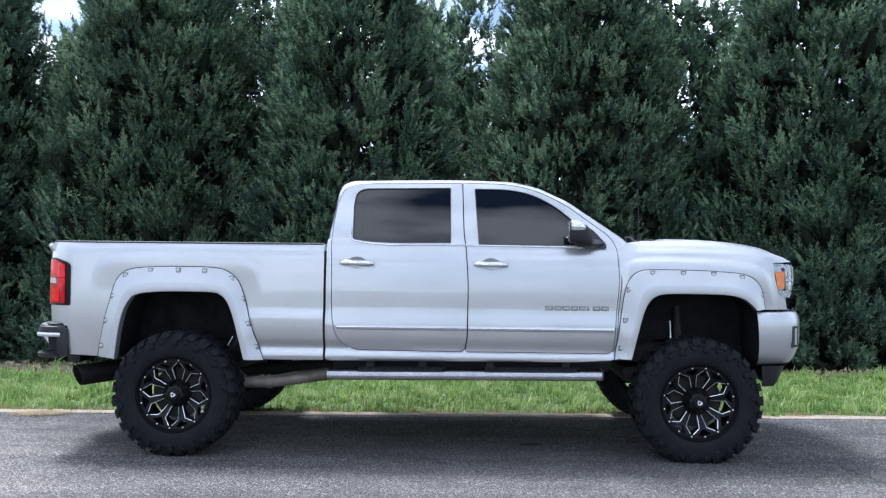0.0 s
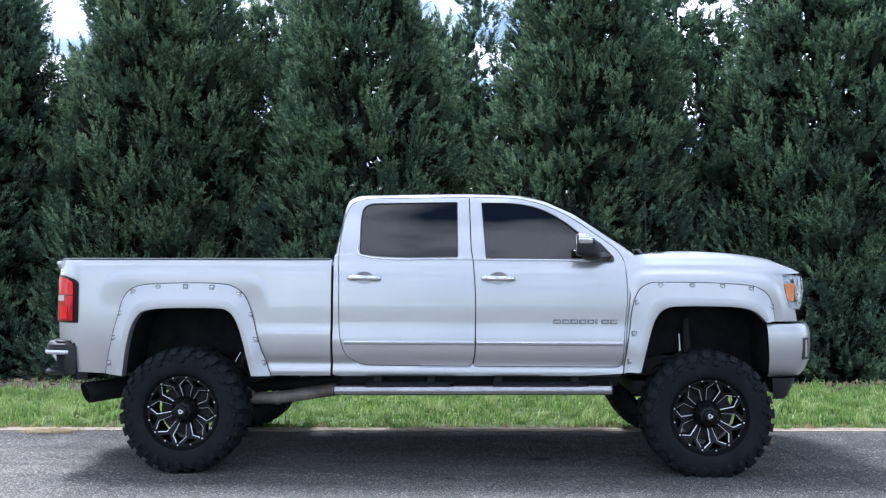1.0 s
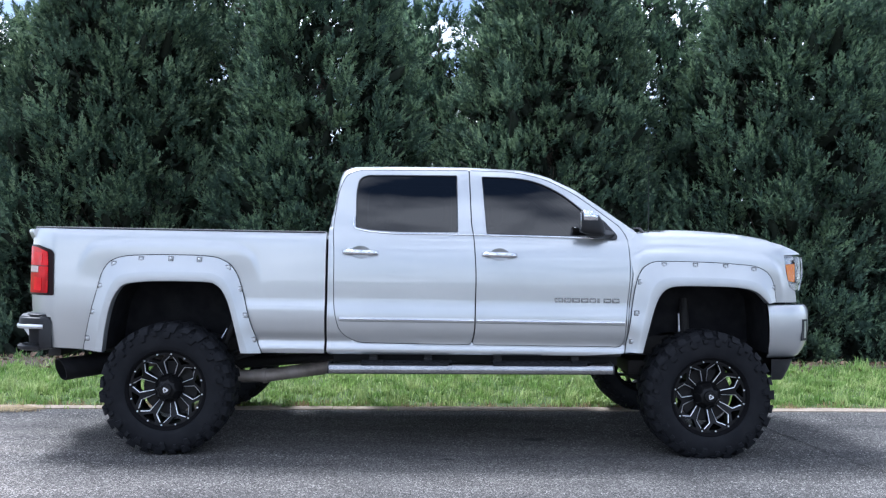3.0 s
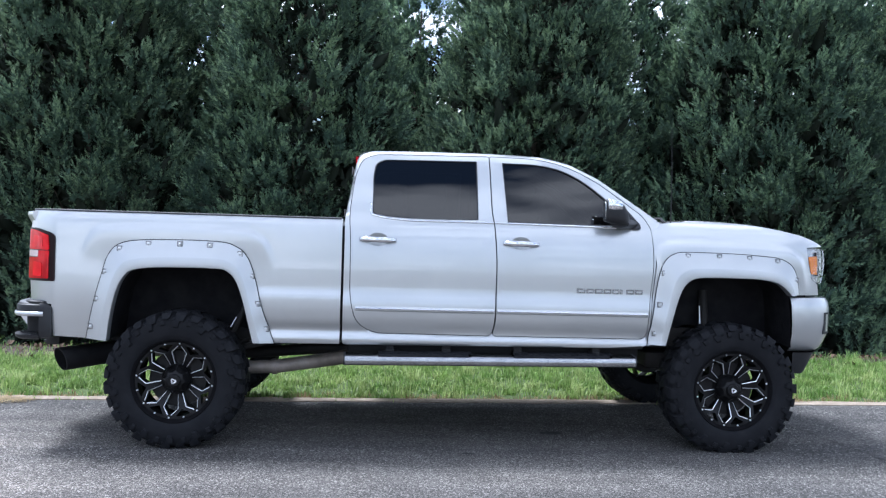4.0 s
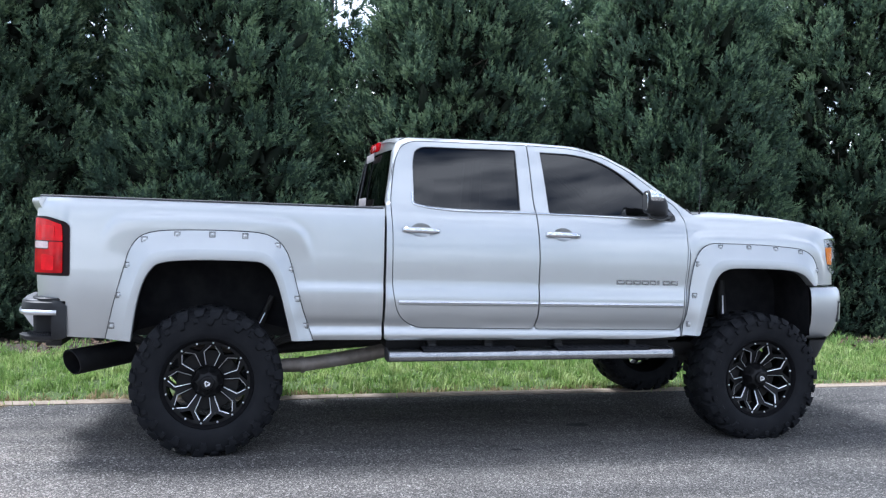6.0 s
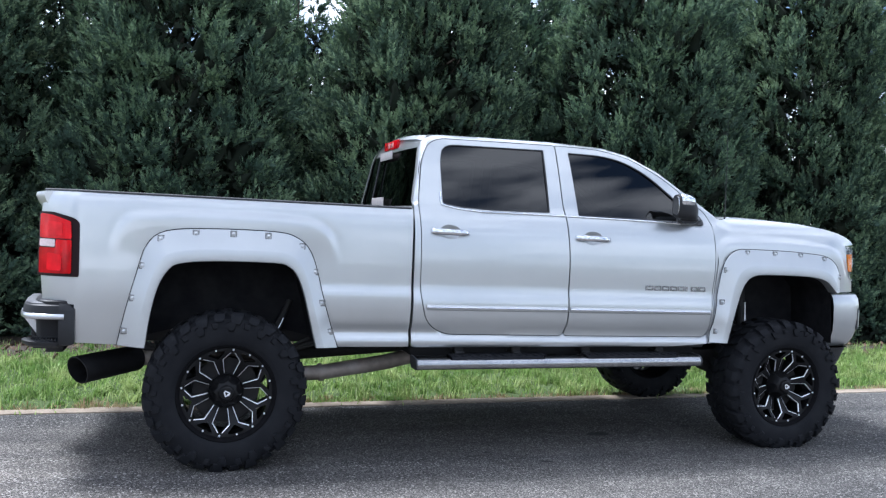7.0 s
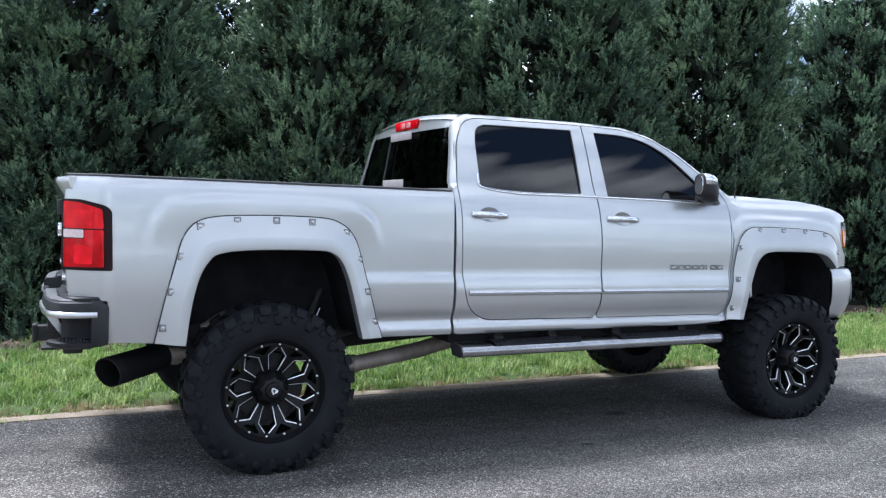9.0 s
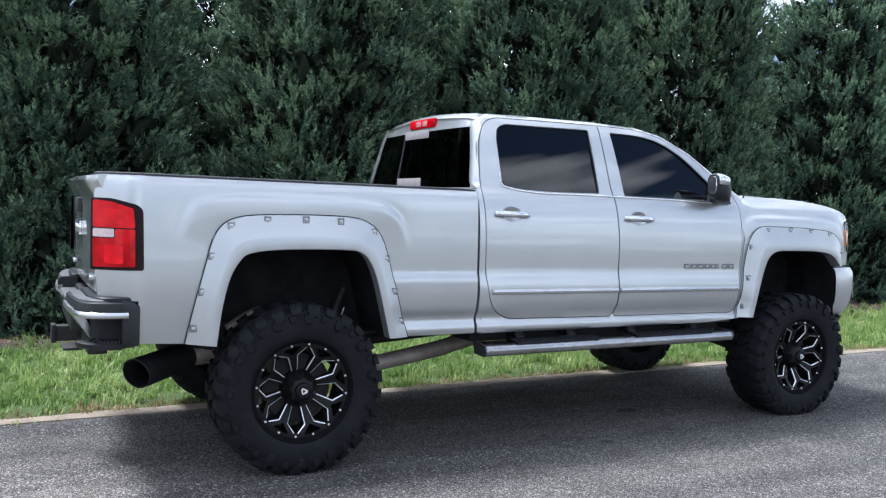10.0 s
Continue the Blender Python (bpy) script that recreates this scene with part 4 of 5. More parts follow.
    v = np.concatenate([core_v, v])
    nt = len(f)
    me = bpy.data.meshes.new(name)
    me.vertices.add(len(v))
    me.vertices.foreach_set("co", v.astype(np.float32).ravel())
    me.loops.add(nt * 3)
    me.loops.foreach_set("vertex_index", f.astype(np.int32).ravel())
    me.polygons.add(nt)
    me.polygons.foreach_set("loop_start", np.arange(0, nt * 3, 3, dtype=np.int32))
    me.polygons.foreach_set("loop_total", np.full(nt, 3, dtype=np.int32))
    for mat in (CYPRESS, CYPRESS_TIP, INNER_SHADE):
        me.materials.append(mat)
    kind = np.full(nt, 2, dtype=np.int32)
    # how much of each bough takes the painted highlight on its tips
    lit_share = np.repeat(0.05 + r.random(boughs) * 0.55, fronds)
    kind[len(core_f):len(core_f) + n] = (t + 0.15 * r.normal(size=n) > 0.95 - lit_share[p]).astype(np.int32)
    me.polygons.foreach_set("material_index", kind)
    me.update()
    me.validate()
    return me


def trunk_mesh(name, height, seed, base=0.16):
    """A tapered trunk with upswept limbs."""
    r = np.random.default_rng(seed)
    bm = bmesh.new()
    add_tube(bm, [(0.05 * math.sin(k), 0.05 * math.cos(k * 1.3), height * k / 8 * 0.95) for k in range(9)], [base * (1 - 0.11 * k) + 0.01 for k in range(9)], 8)
    for i in range(46):
        h = 0.3 + (height - 1.4) * i / 46
        a = i * 2.4
        ln = 1.9 * (1 - (h / height) ** 1.6) + 0.3
        p = [(math.cos(a) * ln * t, math.sin(a) * ln * t, h + ln * 0.55 * t ** 1.6) for t in (0, .35, .7, 1)]
        add_tube(bm, p, [0.035, 0.026, 0.018, 0.006], 5)
    me = bpy.data.meshes.new(name)
    bm.to_mesh(me)
    bm.free()
    me.materials.append(BARK)
    return me


CROWNS = [crown_mesh("crown", 14.6, 2.75, 11), crown_mesh("crown", 15.4, 2.7, 23), crown_mesh("crown", 14.2, 2.85, 37),
          crown_mesh("crown", 12.6, 2.8, 51, 330, 11, 12, 0.105, lacy=7.0, bulk=1.35, inner=6000), crown_mesh("crown", 10.5, 3.0, 77, 200, 9, 10, 0.135, lacy=3.4, bulk=1.6, inner=3000)]
TRUNKS = [trunk_mesh("trunk", 13.2, 1), trunk_mesh("trunk", 14.0, 2), trunk_mesh("trunk", 12.8, 3), trunk_mesh("trunk", 11.2, 4), trunk_mesh("trunk", 9.8, 5)]


def cypress(x, y, kind, turn, size):
    t = new("cypress_tree")
    t.matrix_basis = pose(x, y, turf_z(x, y) - 0.05, 0, 0, turn) @ Matrix.Diagonal((size, size, size, 1))
    for nm, me in (("trunk", TRUNKS[kind]), ("crown", CROWNS[kind])):
        c = new(nm, me)
        c.parent = t
    return tagged(t, "tall dense dark green cypress tree in a hedge row", "tree", "cypress hedge row")


FRONT = [(-12.3, 20.3, 1, 10, 1.02), (-7.35, 20.3, 2, 28, 1.0), (-2.55, 20.2, 0, -25, 1.0), (2.8, 20.3, 1, -30, 1.0), (8.3, 20.0, 2, -14, 1.02), (13.45, 20.3, 0, 20, 1.0), (19.75, 20.4, 1, 40, 1.0), (25.4, 20.5, 2, 5, 1.0)]
BACK = [(x, 22.9 + 0.3 * math.sin(x * 3), 3, x * 47 % 80 - 40, size) for x, size in ((-14.4, .9), (-9.4, .90), (-5.0, .95), (0.2, .79), (5.5, .96), (11.9, .94), (16.9, .58), (23.6, .84), (28.0, .9))]
THIRD = [(x, 26.2, 4, x * 31 % 80 - 40, 0.92) for x in (-10.5, -0.8, 3.6, 9.0, 13.6)]
for row in FRONT + BACK + THIRD:
    cypress(*row)

# ---- grass ----


def grass_blades(name, count, x0, x1, depth_of, length, mat, seed, lean=0.5, width=0.006, label="", clump=0.0):
    """Grass blades as bent slim triangles that gather in clumps and lean with them."""
    r = np.random.default_rng(seed)
    x = x0 + (x1 - x0) * r.random(count)
    dep = depth_of(r, count, x)
    a = r.random(count) * 2 * math.pi
    tall = np.ones(count)
    if clump:
        nc = count // 45
        cx, cd = x[:nc], dep[:nc]
        pick = r.integers(0, nc, count)
        held = r.random(count) < clump
        x = np.where(held, cx[pick] + r.normal(size=count) * 0.035, x)
        dep = np.where(held, np.maximum(cd[pick] + r.normal(size=count) * 0.035, 0.05), dep)
        a = np.where(held, a[pick] + r.normal(size=count) * 0.9, a)
        tall = np.where(held, (0.7 + 0.7 * r.random(nc))[pick], 0.8)
    y = np.array([kerb_y(q) for q in x]) + dep
    z = np.array([turf_z(p, q) for p, q in zip(x, y)]) - 0.005
    ln = length * tall * (0.5 + 0.8 * r.random(count))
    le = lean * r.random(count) ** 0.7
    tip = np.stack([x + np.cos(a) * ln * le, y + np.sin(a) * ln * le, z + ln * np.sqrt(np.maximum(0.06, 1 - le ** 2))], 1)
    mid = np.stack([x + np.cos(a) * ln * le * 0.28, y + np.sin(a) * ln * le * 0.28, z + ln * np.maximum(0.62 - 0.2 * le, 0.2)], 1)
    root = np.stack([x, y, z], 1)
    b = a + math.pi / 2 + r.normal(size=count) * 0.5
    side = np.stack([np.cos(b), np.sin(b), np.zeros(count)], 1) * (width * (0.6 + 0.8 * r.random(count)))[:, None]
    v = np.stack([root - side, root + side, mid + side * 0.8, mid - side * 0.8, tip], 1).reshape(-1, 3)
    me = bpy.data.meshes.new(name)
    me.vertices.add(len(v))
    me.vertices.foreach_set("co", v.astype(np.float32).ravel())
    base = np.arange(count)[:, None] * 5
    quads = (base + np.array([0, 1, 2, 3])).ravel()
    tris = (base + np.array([3, 2, 4])).ravel()
    me.loops.add(count * 7)
    me.loops.foreach_set("vertex_index", np.concatenate([quads, tris]).astype(np.int32))
    me.polygons.add(count * 2)
    me.polygons.foreach_set("loop_start", np.concatenate([np.arange(count) * 4, count * 4 + np.arange(count) * 3]).astype(np.int32))
    me.polygons.foreach_set("loop_total", np.concatenate([np.full(count, 4), np.full(count, 3)]).astype(np.int32))
    me.materials.append(mat)
    me.update()
    me.validate()
    return tagged(new(name, me), label, "grass", kind="stuff")


grass_blades("grass", 135000, -10, 18, lambda r, c, x: 0.06 + 2.8 * r.random(c) ** 0.85 + 0.2 * np.sin(x * 1.7), 0.074, GRASS, 5, 0.95, 0.0055, "bright green unmown grass verge beside the road", 0.75)
grass_blades("pale_grass", 32000, -10, 18, lambda r, c, x: 0.08 + 2.6 * r.random(c) ** 0.9 + 0.2 * np.sin(x * 2.3), 0.115, GRASS_PALE, 15, 0.97, 0.005, "longer pale yellow-green grass blades on the verge", 0.6)
grass_blades("dry_grass", 16000, -10, 18, lambda r, c, x: 0.01 + 0.22 * r.random(c) ** 1.6 + 0.03 * np.sin(x * 5), 0.06, DRY, 6, 0.97, 0.004, "dry straw-coloured grass along the kerb", 0.6)


def tuft(x, y, rx, ry, count, seed, label):
    """A flat clump of dead grass lying over the edge of the road."""
    r = np.random.default_rng(seed)
    v, f = [], []
    for k in range(count):
        q = r.random() ** .5
        a = r.random() * 2 * math.pi
        px, py = x + rx * q * math.cos(a), y + ry * q * math.sin(a)
        z = ground_z(px, py) + .004 + .018 * r.random()
        b = r.random() * 2 * math.pi
        ln, w = .04 + .06 * r.random(), .002
        dx, dy = math.cos(b), math.sin(b)
        i = len(v)
        v += [(px - dy * w, py + dx * w, z), (px + dy * w, py - dx * w, z), (px + dx * ln, py + dy * ln, max(z + .03 * (r.random() - .4), ground_z(px, py) + .003))]
        f.append((i, i + 1, i + 2))
    return tagged(put_mesh("dead_grass", v, f, DRY, None, "", 0, recalc=False), label, "grass", kind="stuff")


def leaf_litter(count, seed):
    """Dead needles, twigs and small leaves strewn under the trees and into the far edge of the grass."""
    r = np.random.default_rng(seed)
    x, y = -12 + 36 * r.random(count), 10.6 + 6.5 * r.random(count) ** 1.3
    z = np.array([turf_z(p, q) for p, q in zip(x, y)]) + 0.004 + 0.02 * r.random(count)
    a, ln = r.random(count) * 2 * math.pi, 0.03 + 0.07 * r.random(count) ** 2
    root = np.stack([x, y, z], 1)
    d = np.stack([np.cos(a), np.sin(a), 0.5 * r.normal(size=count)], 1) * ln[:, None]
    w = np.stack([-np.sin(a), np.cos(a), 0.4 * r.normal(size=count)], 1) * (ln * (0.12 + 0.35 * r.random(count)))[:, None]
    v = np.stack([root, root + d * 0.5 + w, root + d, root + d * 0.45 - w], 1).reshape(-1, 3)
    f = [(4 * k, 4 * k + 1, 4 * k + 2, 4 * k + 3) for k in range(count)]
    return tagged(put_mesh("leaf_litter", v, f, LITTER, None, "", 0, recalc=False), "brown dead needles and twigs under the trees", "litter", kind="stuff")


leaf_litter(26000, 12)
grass_blades("sparse_grass", 9000, -10, 20, lambda r, c, x: 2.3 + 1.5 * r.random(c) ** 1.8 + 0.25 * np.sin(x * 1.1), 0.13, GRASS, 25, 0.8, 0.005, "thin straggling grass at the foot of the trees", 0.5)
tuft(-3.85, 8.02, .28, .13, 900, 8, "matted dead grass lying over the kerb")
tuft(2.70, 7.62, .10, .05, 160, 9, "dead grass tuft in a road crack")


# ---- truck details ----
def strip(name, line, depth, mat, parent, height=0.02, out=0.008, side=-1, label=""):
    """A moulding along a line of (x, z) on the body side, with a rounded section."""
    sect = [(-0.5, -0.004), (-0.5, 0.4), (-0.3, 0.9), (0, 1.0), (0.3, 0.9), (0.5, 0.4), (0.5, -0.004)]
    rows = []
    pts = [np.array(p, float) for p in line]
    for i, p in enumerate(pts):
        t = pts[min(i + 1, len(pts) - 1)] - pts[max(0, i - 1)]
        t /= np.linalg.norm(t)
        nx, nz = -t[1], t[0]
        w = depth(p[0], p[1])
        rows.append([(p[0] + nx * height * a, side * (w + (out * b if b > 0 else b)), p[1] + nz * height * a) for a, b in sect])
    return loft(name, rows, mat, parent, label, 40, close=True)


def dense(line, step=0.05):
    out = []
    for a, b in zip(line, line[1:]):
        a, b = np.array(a, float), np.array(b, float)
        k = max(1, int(np.linalg.norm(b - a) / step))
        out += [tuple(a + (b - a) * j / k) for j in range(k)]
    return out + [tuple(line[-1])]


BOLTS = [(-.411, 1.352), (-.209, 1.370), (.001, 1.373), (.211, 1.368), (.417, 1.335), (.510, 1.188), (.562, .994), (.607, .796), (-.505, 1.183), (-.549, .991), (-.583, .79),
         (3.551, 1.386), (3.779, 1.390), (4.006, 1.386), (4.229, 1.368), (3.409, 1.275), (3.378, 1.053), (3.343, .832), (4.372, 1.25)]


def bolt_meshes():
    v, f = lathe([(.0095, -.001), (.0105, -.0045), (.0135, -.0045), (.0150, -.001), (.0150, .006)], 4)
    v = [((x - z) * 1.3, y * 1.2, (x + z) * 1.3) for x, y, z in v]
    ring = put_mesh("bolt_pocket", v, f, STEP_METAL, None, "", 30)
    pad = ring.data
    bpy.data.objects.remove(ring)
    v, f = lathe([(0, -.012), (.0055, -.0115), (.0078, -.009), (.0085, -.004), (.0115, -.0038), (.0118, .0)], 10)
    head = put_mesh("bolt", v, f, BRUSHED, None, "", 30)
    me = head.data
    bpy.data.objects.remove(head)
    return pad, me


PAD, BOLT = bolt_meshes()
flares = [o for o in truck.children if o.name.startswith("wheel_arch_flare")]


def flare_face(x, z, outer, arch):
    """Half width of the flat band of a flare near a place."""
    o, a = np.array(outer), np.array(arch)
    i = int(np.argmin(((o - (x, z)) ** 2).sum(1)))
    d0, d1 = np.linalg.norm(o[i] - (x, z)), np.linalg.norm(a[i] - (x, z))
    k = d0 / (d0 + d1)
    w = half_width(*o[i]) * (1 - k) + 0.9988 * k
    return w + float(np.interp(k, [0, .04, .58, .62], [.008, .013, .040, .0425]))


for fl in flares:
    co = [v.co for v in fl.data.vertices]
    s = -1 if co[0].y < 0 else 1
    rear = co[0].x < 2
    outer, arch = (FLARE_R, ARCH_R) if rear else (FLARE_F, ARCH_F)
    for x, z in BOLTS:
        if (x < 2) != rear:
            continue
        m = np.linspace(0, len(outer) - 1, len(outer) * 8)
        oa, aa = (np.stack([np.interp(m, np.arange(len(c)), np.array(c)[:, q]) for q in (0, 1)], 1) for c in (outer, arch))
        i = int(np.argmin(((oa - (x, z)) ** 2).sum(1)))
        k = max(.15, np.linalg.norm(oa[i] - (x, z)) / (np.linalg.norm(oa[i] - (x, z)) + np.linalg.norm(aa[i] - (x, z))))
        x, z = oa[i] + (aa[i] - oa[i]) * k
        w = flare_face(x, z, outer, arch)
        turn = 0 if s < 0 else 180
        for nm, me, off in (("bolt_pocket", PAD, -0.003), ("bolt", BOLT, 0.001)):
            o = new(nm, me)
            o.parent = fl
            o.matrix_basis = pose(x, s * (w + off), z, 0, 0, turn)
    # rubber edge along the outer rim
    tube("edge_seal", [(x, s * (half_width(x, z) + 0.009), z) for x, z in outer], 0.0028, GAP, fl, 6)

def handle_ring(hx, hz, k=1.0):
    """The rim of the scooped cup behind a door handle."""
    return [(hx + .0735 * k * math.cos(a), hz + .004 + .0485 * k * math.sin(a)) for a in np.linspace(0, 2 * math.pi, 28, endpoint=False)]


for s in (-1, 1):
    # backing behind the door gaps, near black to paint in their shade
    panel("door_jamb", grow(DOOR_R, 0.012), lambda x, z: door_depth(x, z) - 0.022, GAP, truck, [grow(WIN_R, 0.02), handle_ring(1.356, 1.438, 1.08)], thick=0.01, side=s, step=0.06, edge=0.03)
    panel("door_jamb", grow(DOOR_F, 0.012), lambda x, z: door_depth(x, z) - 0.022, GAP, truck, [grow(WIN_F, 0.02), handle_ring(2.369, 1.437, 1.08)], thick=0.01, side=s, step=0.06, edge=0.03)

doors = [o for o in truck.children if o.name.split(".")[0] == "door"]
for d in doors:
    xs = [v.co.x for v in d.data.vertices]
    s = -1 if d.data.vertices[0].co.y < 0 else 1
    rear = min(xs) < 2
    hx, hz = (1.356, 1.438) if rear else (2.369, 1.437)
    wb = door_depth(hx, hz)
    # handle: chrome bar over a scooped cup
    pts = [(-.132, .010, .001), (-.12, .03, .003), (-.08, .044, .003), (0, .05, .002), (.08, .044, .0), (.12, .03, -.001), (.132, .010, -.003)]
    rows = []
    for x, o, z in pts:
        hh = 0.0205 if abs(x) < .1 else 0.0165
        rows.append([(hx + x, s * (wb + o - 0.012 * (1 - math.cos(a)) - (0.004 if abs(x) > .1 else 0)), hz + z + hh * math.sin(a)) for a in np.linspace(0, 2 * math.pi, 12, endpoint=False)])
    loft("handle", rows, CHROME, d, "chrome door handle", 60, close=True)
    panel("handle_cup", handle_ring(hx, hz), lambda x, z: door_depth(x, z) - 0.002 - 0.036 * max(0, 1 - ((x - hx) / .0735) ** 2 - ((z - hz - .004) / .0485) ** 2), PAINT, d, thick=0.004, side=s, step=0.014, edge=.012)
    x0, x1 = (1.212, 2.185) if rear else (2.208, 3.286)
    line = dense([(x0, .958), (x1, .958)])
    mould = strip("moulding", line, door_depth, PAINT, d, 0.034, 0.011, s, "silver door moulding with chrome insert")
    strip("chrome_insert", [(x, z + 0.002) for x, z in line], lambda x, z: door_depth(x, z) + 0.0095, CHROME, mould, 0.0095, 0.003, s)
    if rear:
        belt = catmull([(1.300, 1.70), (1.300, 1.645), (1.312, 1.620), (1.36, 1.605), (1.42, 1.594), (1.52, 1.586), (1.633, 1.581), (1.9, 1.583), (2.176, 1.582)], 3)
    else:
        belt = dense([(2.186, 1.582), (2.6, 1.579), (3.06, 1.574)])
    strip("belt_trim", [tuple(p) for p in belt], door_depth, CHROME, d, 0.016, 0.008, s, "thin chrome window trim")
    if not rear:
        # blocks in place of the door lettering
        widths = [.062, .054, .058, .056, .05, .022, 0, .056, .056]
        x = 2.775
        for k, w in enumerate(widths):
            if w:
                z = 1.118
                bx = [(x, z - .017), (x + w, z - .017), (x + w, z + .017), (x, z + .017)]
                hole = [(x + .012, z - .006), (x + w - .008, z - .006), (x + w - .008, z + .006), (x + .012, z + .006)]
                panel("emblem_block", bx, lambda a, b: door_depth(a, b) + 0.004, EMBLEM, d, [hole] if w > .03 else (), thick=0.008, side=s, step=0.05, edge=0.05)
            x += w + (.006 if w else .02)
        # mirror: base, arm, black housing, chrome cap, glass
        bp = fillet([(3.03, 1.578), (3.235, 1.566), (3.238, 1.60), (3.15, 1.70), (3.10, 1.735), (3.05, 1.63)], .012, 3)
        mirror = panel("mirror", bp, lambda a, b: door_depth(a, b) + 0.016, BLACK_PLASTIC, d, thick=0.03, side=s, step=0.05, label="black and chrome side mirror")


def truck_mirror(s):
    """A side mirror: a black teardrop housing tapering forwards, a chrome cap over its upper half, glass, arm."""
    def ring(x, w0, w1, z0, z1, n=20, p=3.2):
        out = []
        for a in np.linspace(0, 2 * math.pi, n, endpoint=False):
            c, q = math.cos(a), math.sin(a)
            out.append((x, s * ((w0 + w1) / 2 + (w1 - w0) / 2 * math.copysign(abs(c) ** (2 / p), c)), (z0 + z1) / 2 + (z1 - z0) / 2 * math.copysign(abs(q) ** (2 / p), q)))
        return out
    body = [ring(2.940, .992, 1.088, 1.620, 1.766), ring(2.946, .989, 1.094, 1.612, 1.770), ring(2.985, .986, 1.098, 1.602, 1.770), ring(3.030, .980, 1.096, 1.596, 1.762),
            ring(3.072, .970, 1.084, 1.593, 1.740), ring(3.105, .957, 1.060, 1.592, 1.700), ring(3.125, .945, 1.025, 1.594, 1.660)]
    h = loft("mirror_housing", body, MIRROR_BLACK, truck, "black side mirror housing with chrome cap", 50, close=True)
    cap = [ring(2.953, 1.00, 1.095, 1.692, 1.7715), ring(2.958, .995, 1.100, 1.686, 1.775), ring(2.990, .99, 1.103, 1.684, 1.775), ring(3.030, .99, 1.100, 1.686, 1.767), ring(3.056, 1.0, 1.092, 1.692, 1.752)]
    loft("mirror_cap", cap, CHROME, h, "chrome mirror cap", 50, close=True)
    loft("mirror_glass", [ring(2.9375, 1.002, 1.078, 1.632, 1.755), ring(2.941, 1.0, 1.080, 1.630, 1.757)], MIRROR, h, "mirror glass", 30, close=True)
    rows = []
    for x, w, z, hz2, hx2 in [(3.05, 1.04, 1.600, .026, .07), (3.09, .98, 1.60, .032, .085), (3.13, .92, 1.605, .036, .09)]:
        rows.append([(x + hx2 * math.cos(a), s * w, z + hz2 * math.sin(a)) for a in np.linspace(0, 2 * math.pi, 12, endpoint=False)])
    loft("mirror_arm", rows, MIRROR_BLACK, h, "", 50, close=True)


for s in (-1, 1):
    truck_mirror(s)

# tail lights
for s in (-1, 1):
    out = fillet([(-1.066, 1.455), (-.98, 1.455), (-.862, 1.425), (-.834, 1.40), (-.828, 1.094), (-1.066, 1.090)], [.01, .02, .03, .02, .012, .01], 3)
    lamp = panel("tail_light", out, lambda x, z: half_width(x, z) + 0.009, SMOKE_LENS, truck, thick=0.03, side=s, step=0.03, edge=0.015, label="red tail light with dark border")
    panel("red_lens", fillet([(-1.058, 1.445), (-.985, 1.438), (-.880, 1.405), (-.872, 1.306), (-1.058, 1.306)], .012, 3), lambda x, z: half_width(x, z) + 0.015, RED_LENS, lamp, thick=0.01, side=s, step=0.03, edge=0.015)
    panel("red_lens", fillet([(-1.058, 1.252), (-.962, 1.252), (-.962, 1.30), (-.872, 1.30), (-.870, 1.112), (-1.056, 1.106)], .008, 3), lambda x, z: half_width(x, z) + 0.015, RED_LENS, lamp, thick=0.01, side=s, step=0.03, edge=0.015)
    panel("reverse_lens", fillet([(-1.058, 1.258), (-.966, 1.258), (-.966, 1.300), (-1.058, 1.300)], .006, 2), lambda x, z: half_width(x, z) + 0.016, REVERSE_LENS, lamp, thick=0.01, side=s, step=0.03, edge=0.015, label="clear reversing lens")
    for z0, z1 in ((1.325, 1.405), (1.125, 1.225)):
        panel("reflector", fillet([(-1.01, z0), (-.925, z0), (-.925, z1 - .01), (-1.01, z1)], .012, 3), lambda x, z: half_width(x, z) + 0.0185, RED_RIB, lamp, thick=0.006, side=s, step=0.03, edge=0.015)

# tailgate with spoiler lip and plain emblem blocks
rows = []
for z, x in [(.945, -1.035), (.97, -1.06), (1.10, -1.068), (1.2, -1.066), (1.42, -1.070), (1.47, -1.078), (1.515, -1.105), (1.545, -1.118), (1.565, -1.112), (1.572, -1.08), (1.572, -1.02), (1.50, -1.0)]:
    rows.append([(x + 0.02 * abs(k) ** 3 + 0.05 * sstep(0.93, 1.0, abs(k)) + 0.008, k * 0.85, z) for k in np.concatenate([[-1, -.985, -.965, -.94], np.linspace(-.9, .9, 17), [.94, .965, .985, 1]])])
n = len(rows[0])
quads = [(i * n + j, (i + 1) * n + j, (i + 1) * n + j + 1, i * n + j + 1) for i in range(len(rows) - 1) for j in range(n - 1)]
ends = [tuple(i * n for i in range(len(rows))), tuple(i * n + n - 1 for i in range(len(rows)))]
gate = put_mesh("tailgate", [p for q in rows for p in q], quads + ends, PAINT, truck, "silver tailgate with moulded spoiler lip", 40)
box("gate_handle", (-1.085, -.13, 1.36), (-1.05, .13, 1.45), BLACK_PLASTIC, gate, .012, "black tailgate handle")
for y0, y1 in ((-.20, -.085), (-.06, .055), (.08, .195)):
    bm = bmesh.new()
    add_box(bm, (-1.082, y0, 1.235), (-1.05, y1, 1.25), .003)
    add_box(bm, (-1.082, y0, 1.30), (-1.05, y1, 1.315), .003)
    add_box(bm, (-1.082, y0, 1.245), (-1.05, y0 + .02, 1.305), .003)
    part("gate_emblem", bm, CHROME, gate)
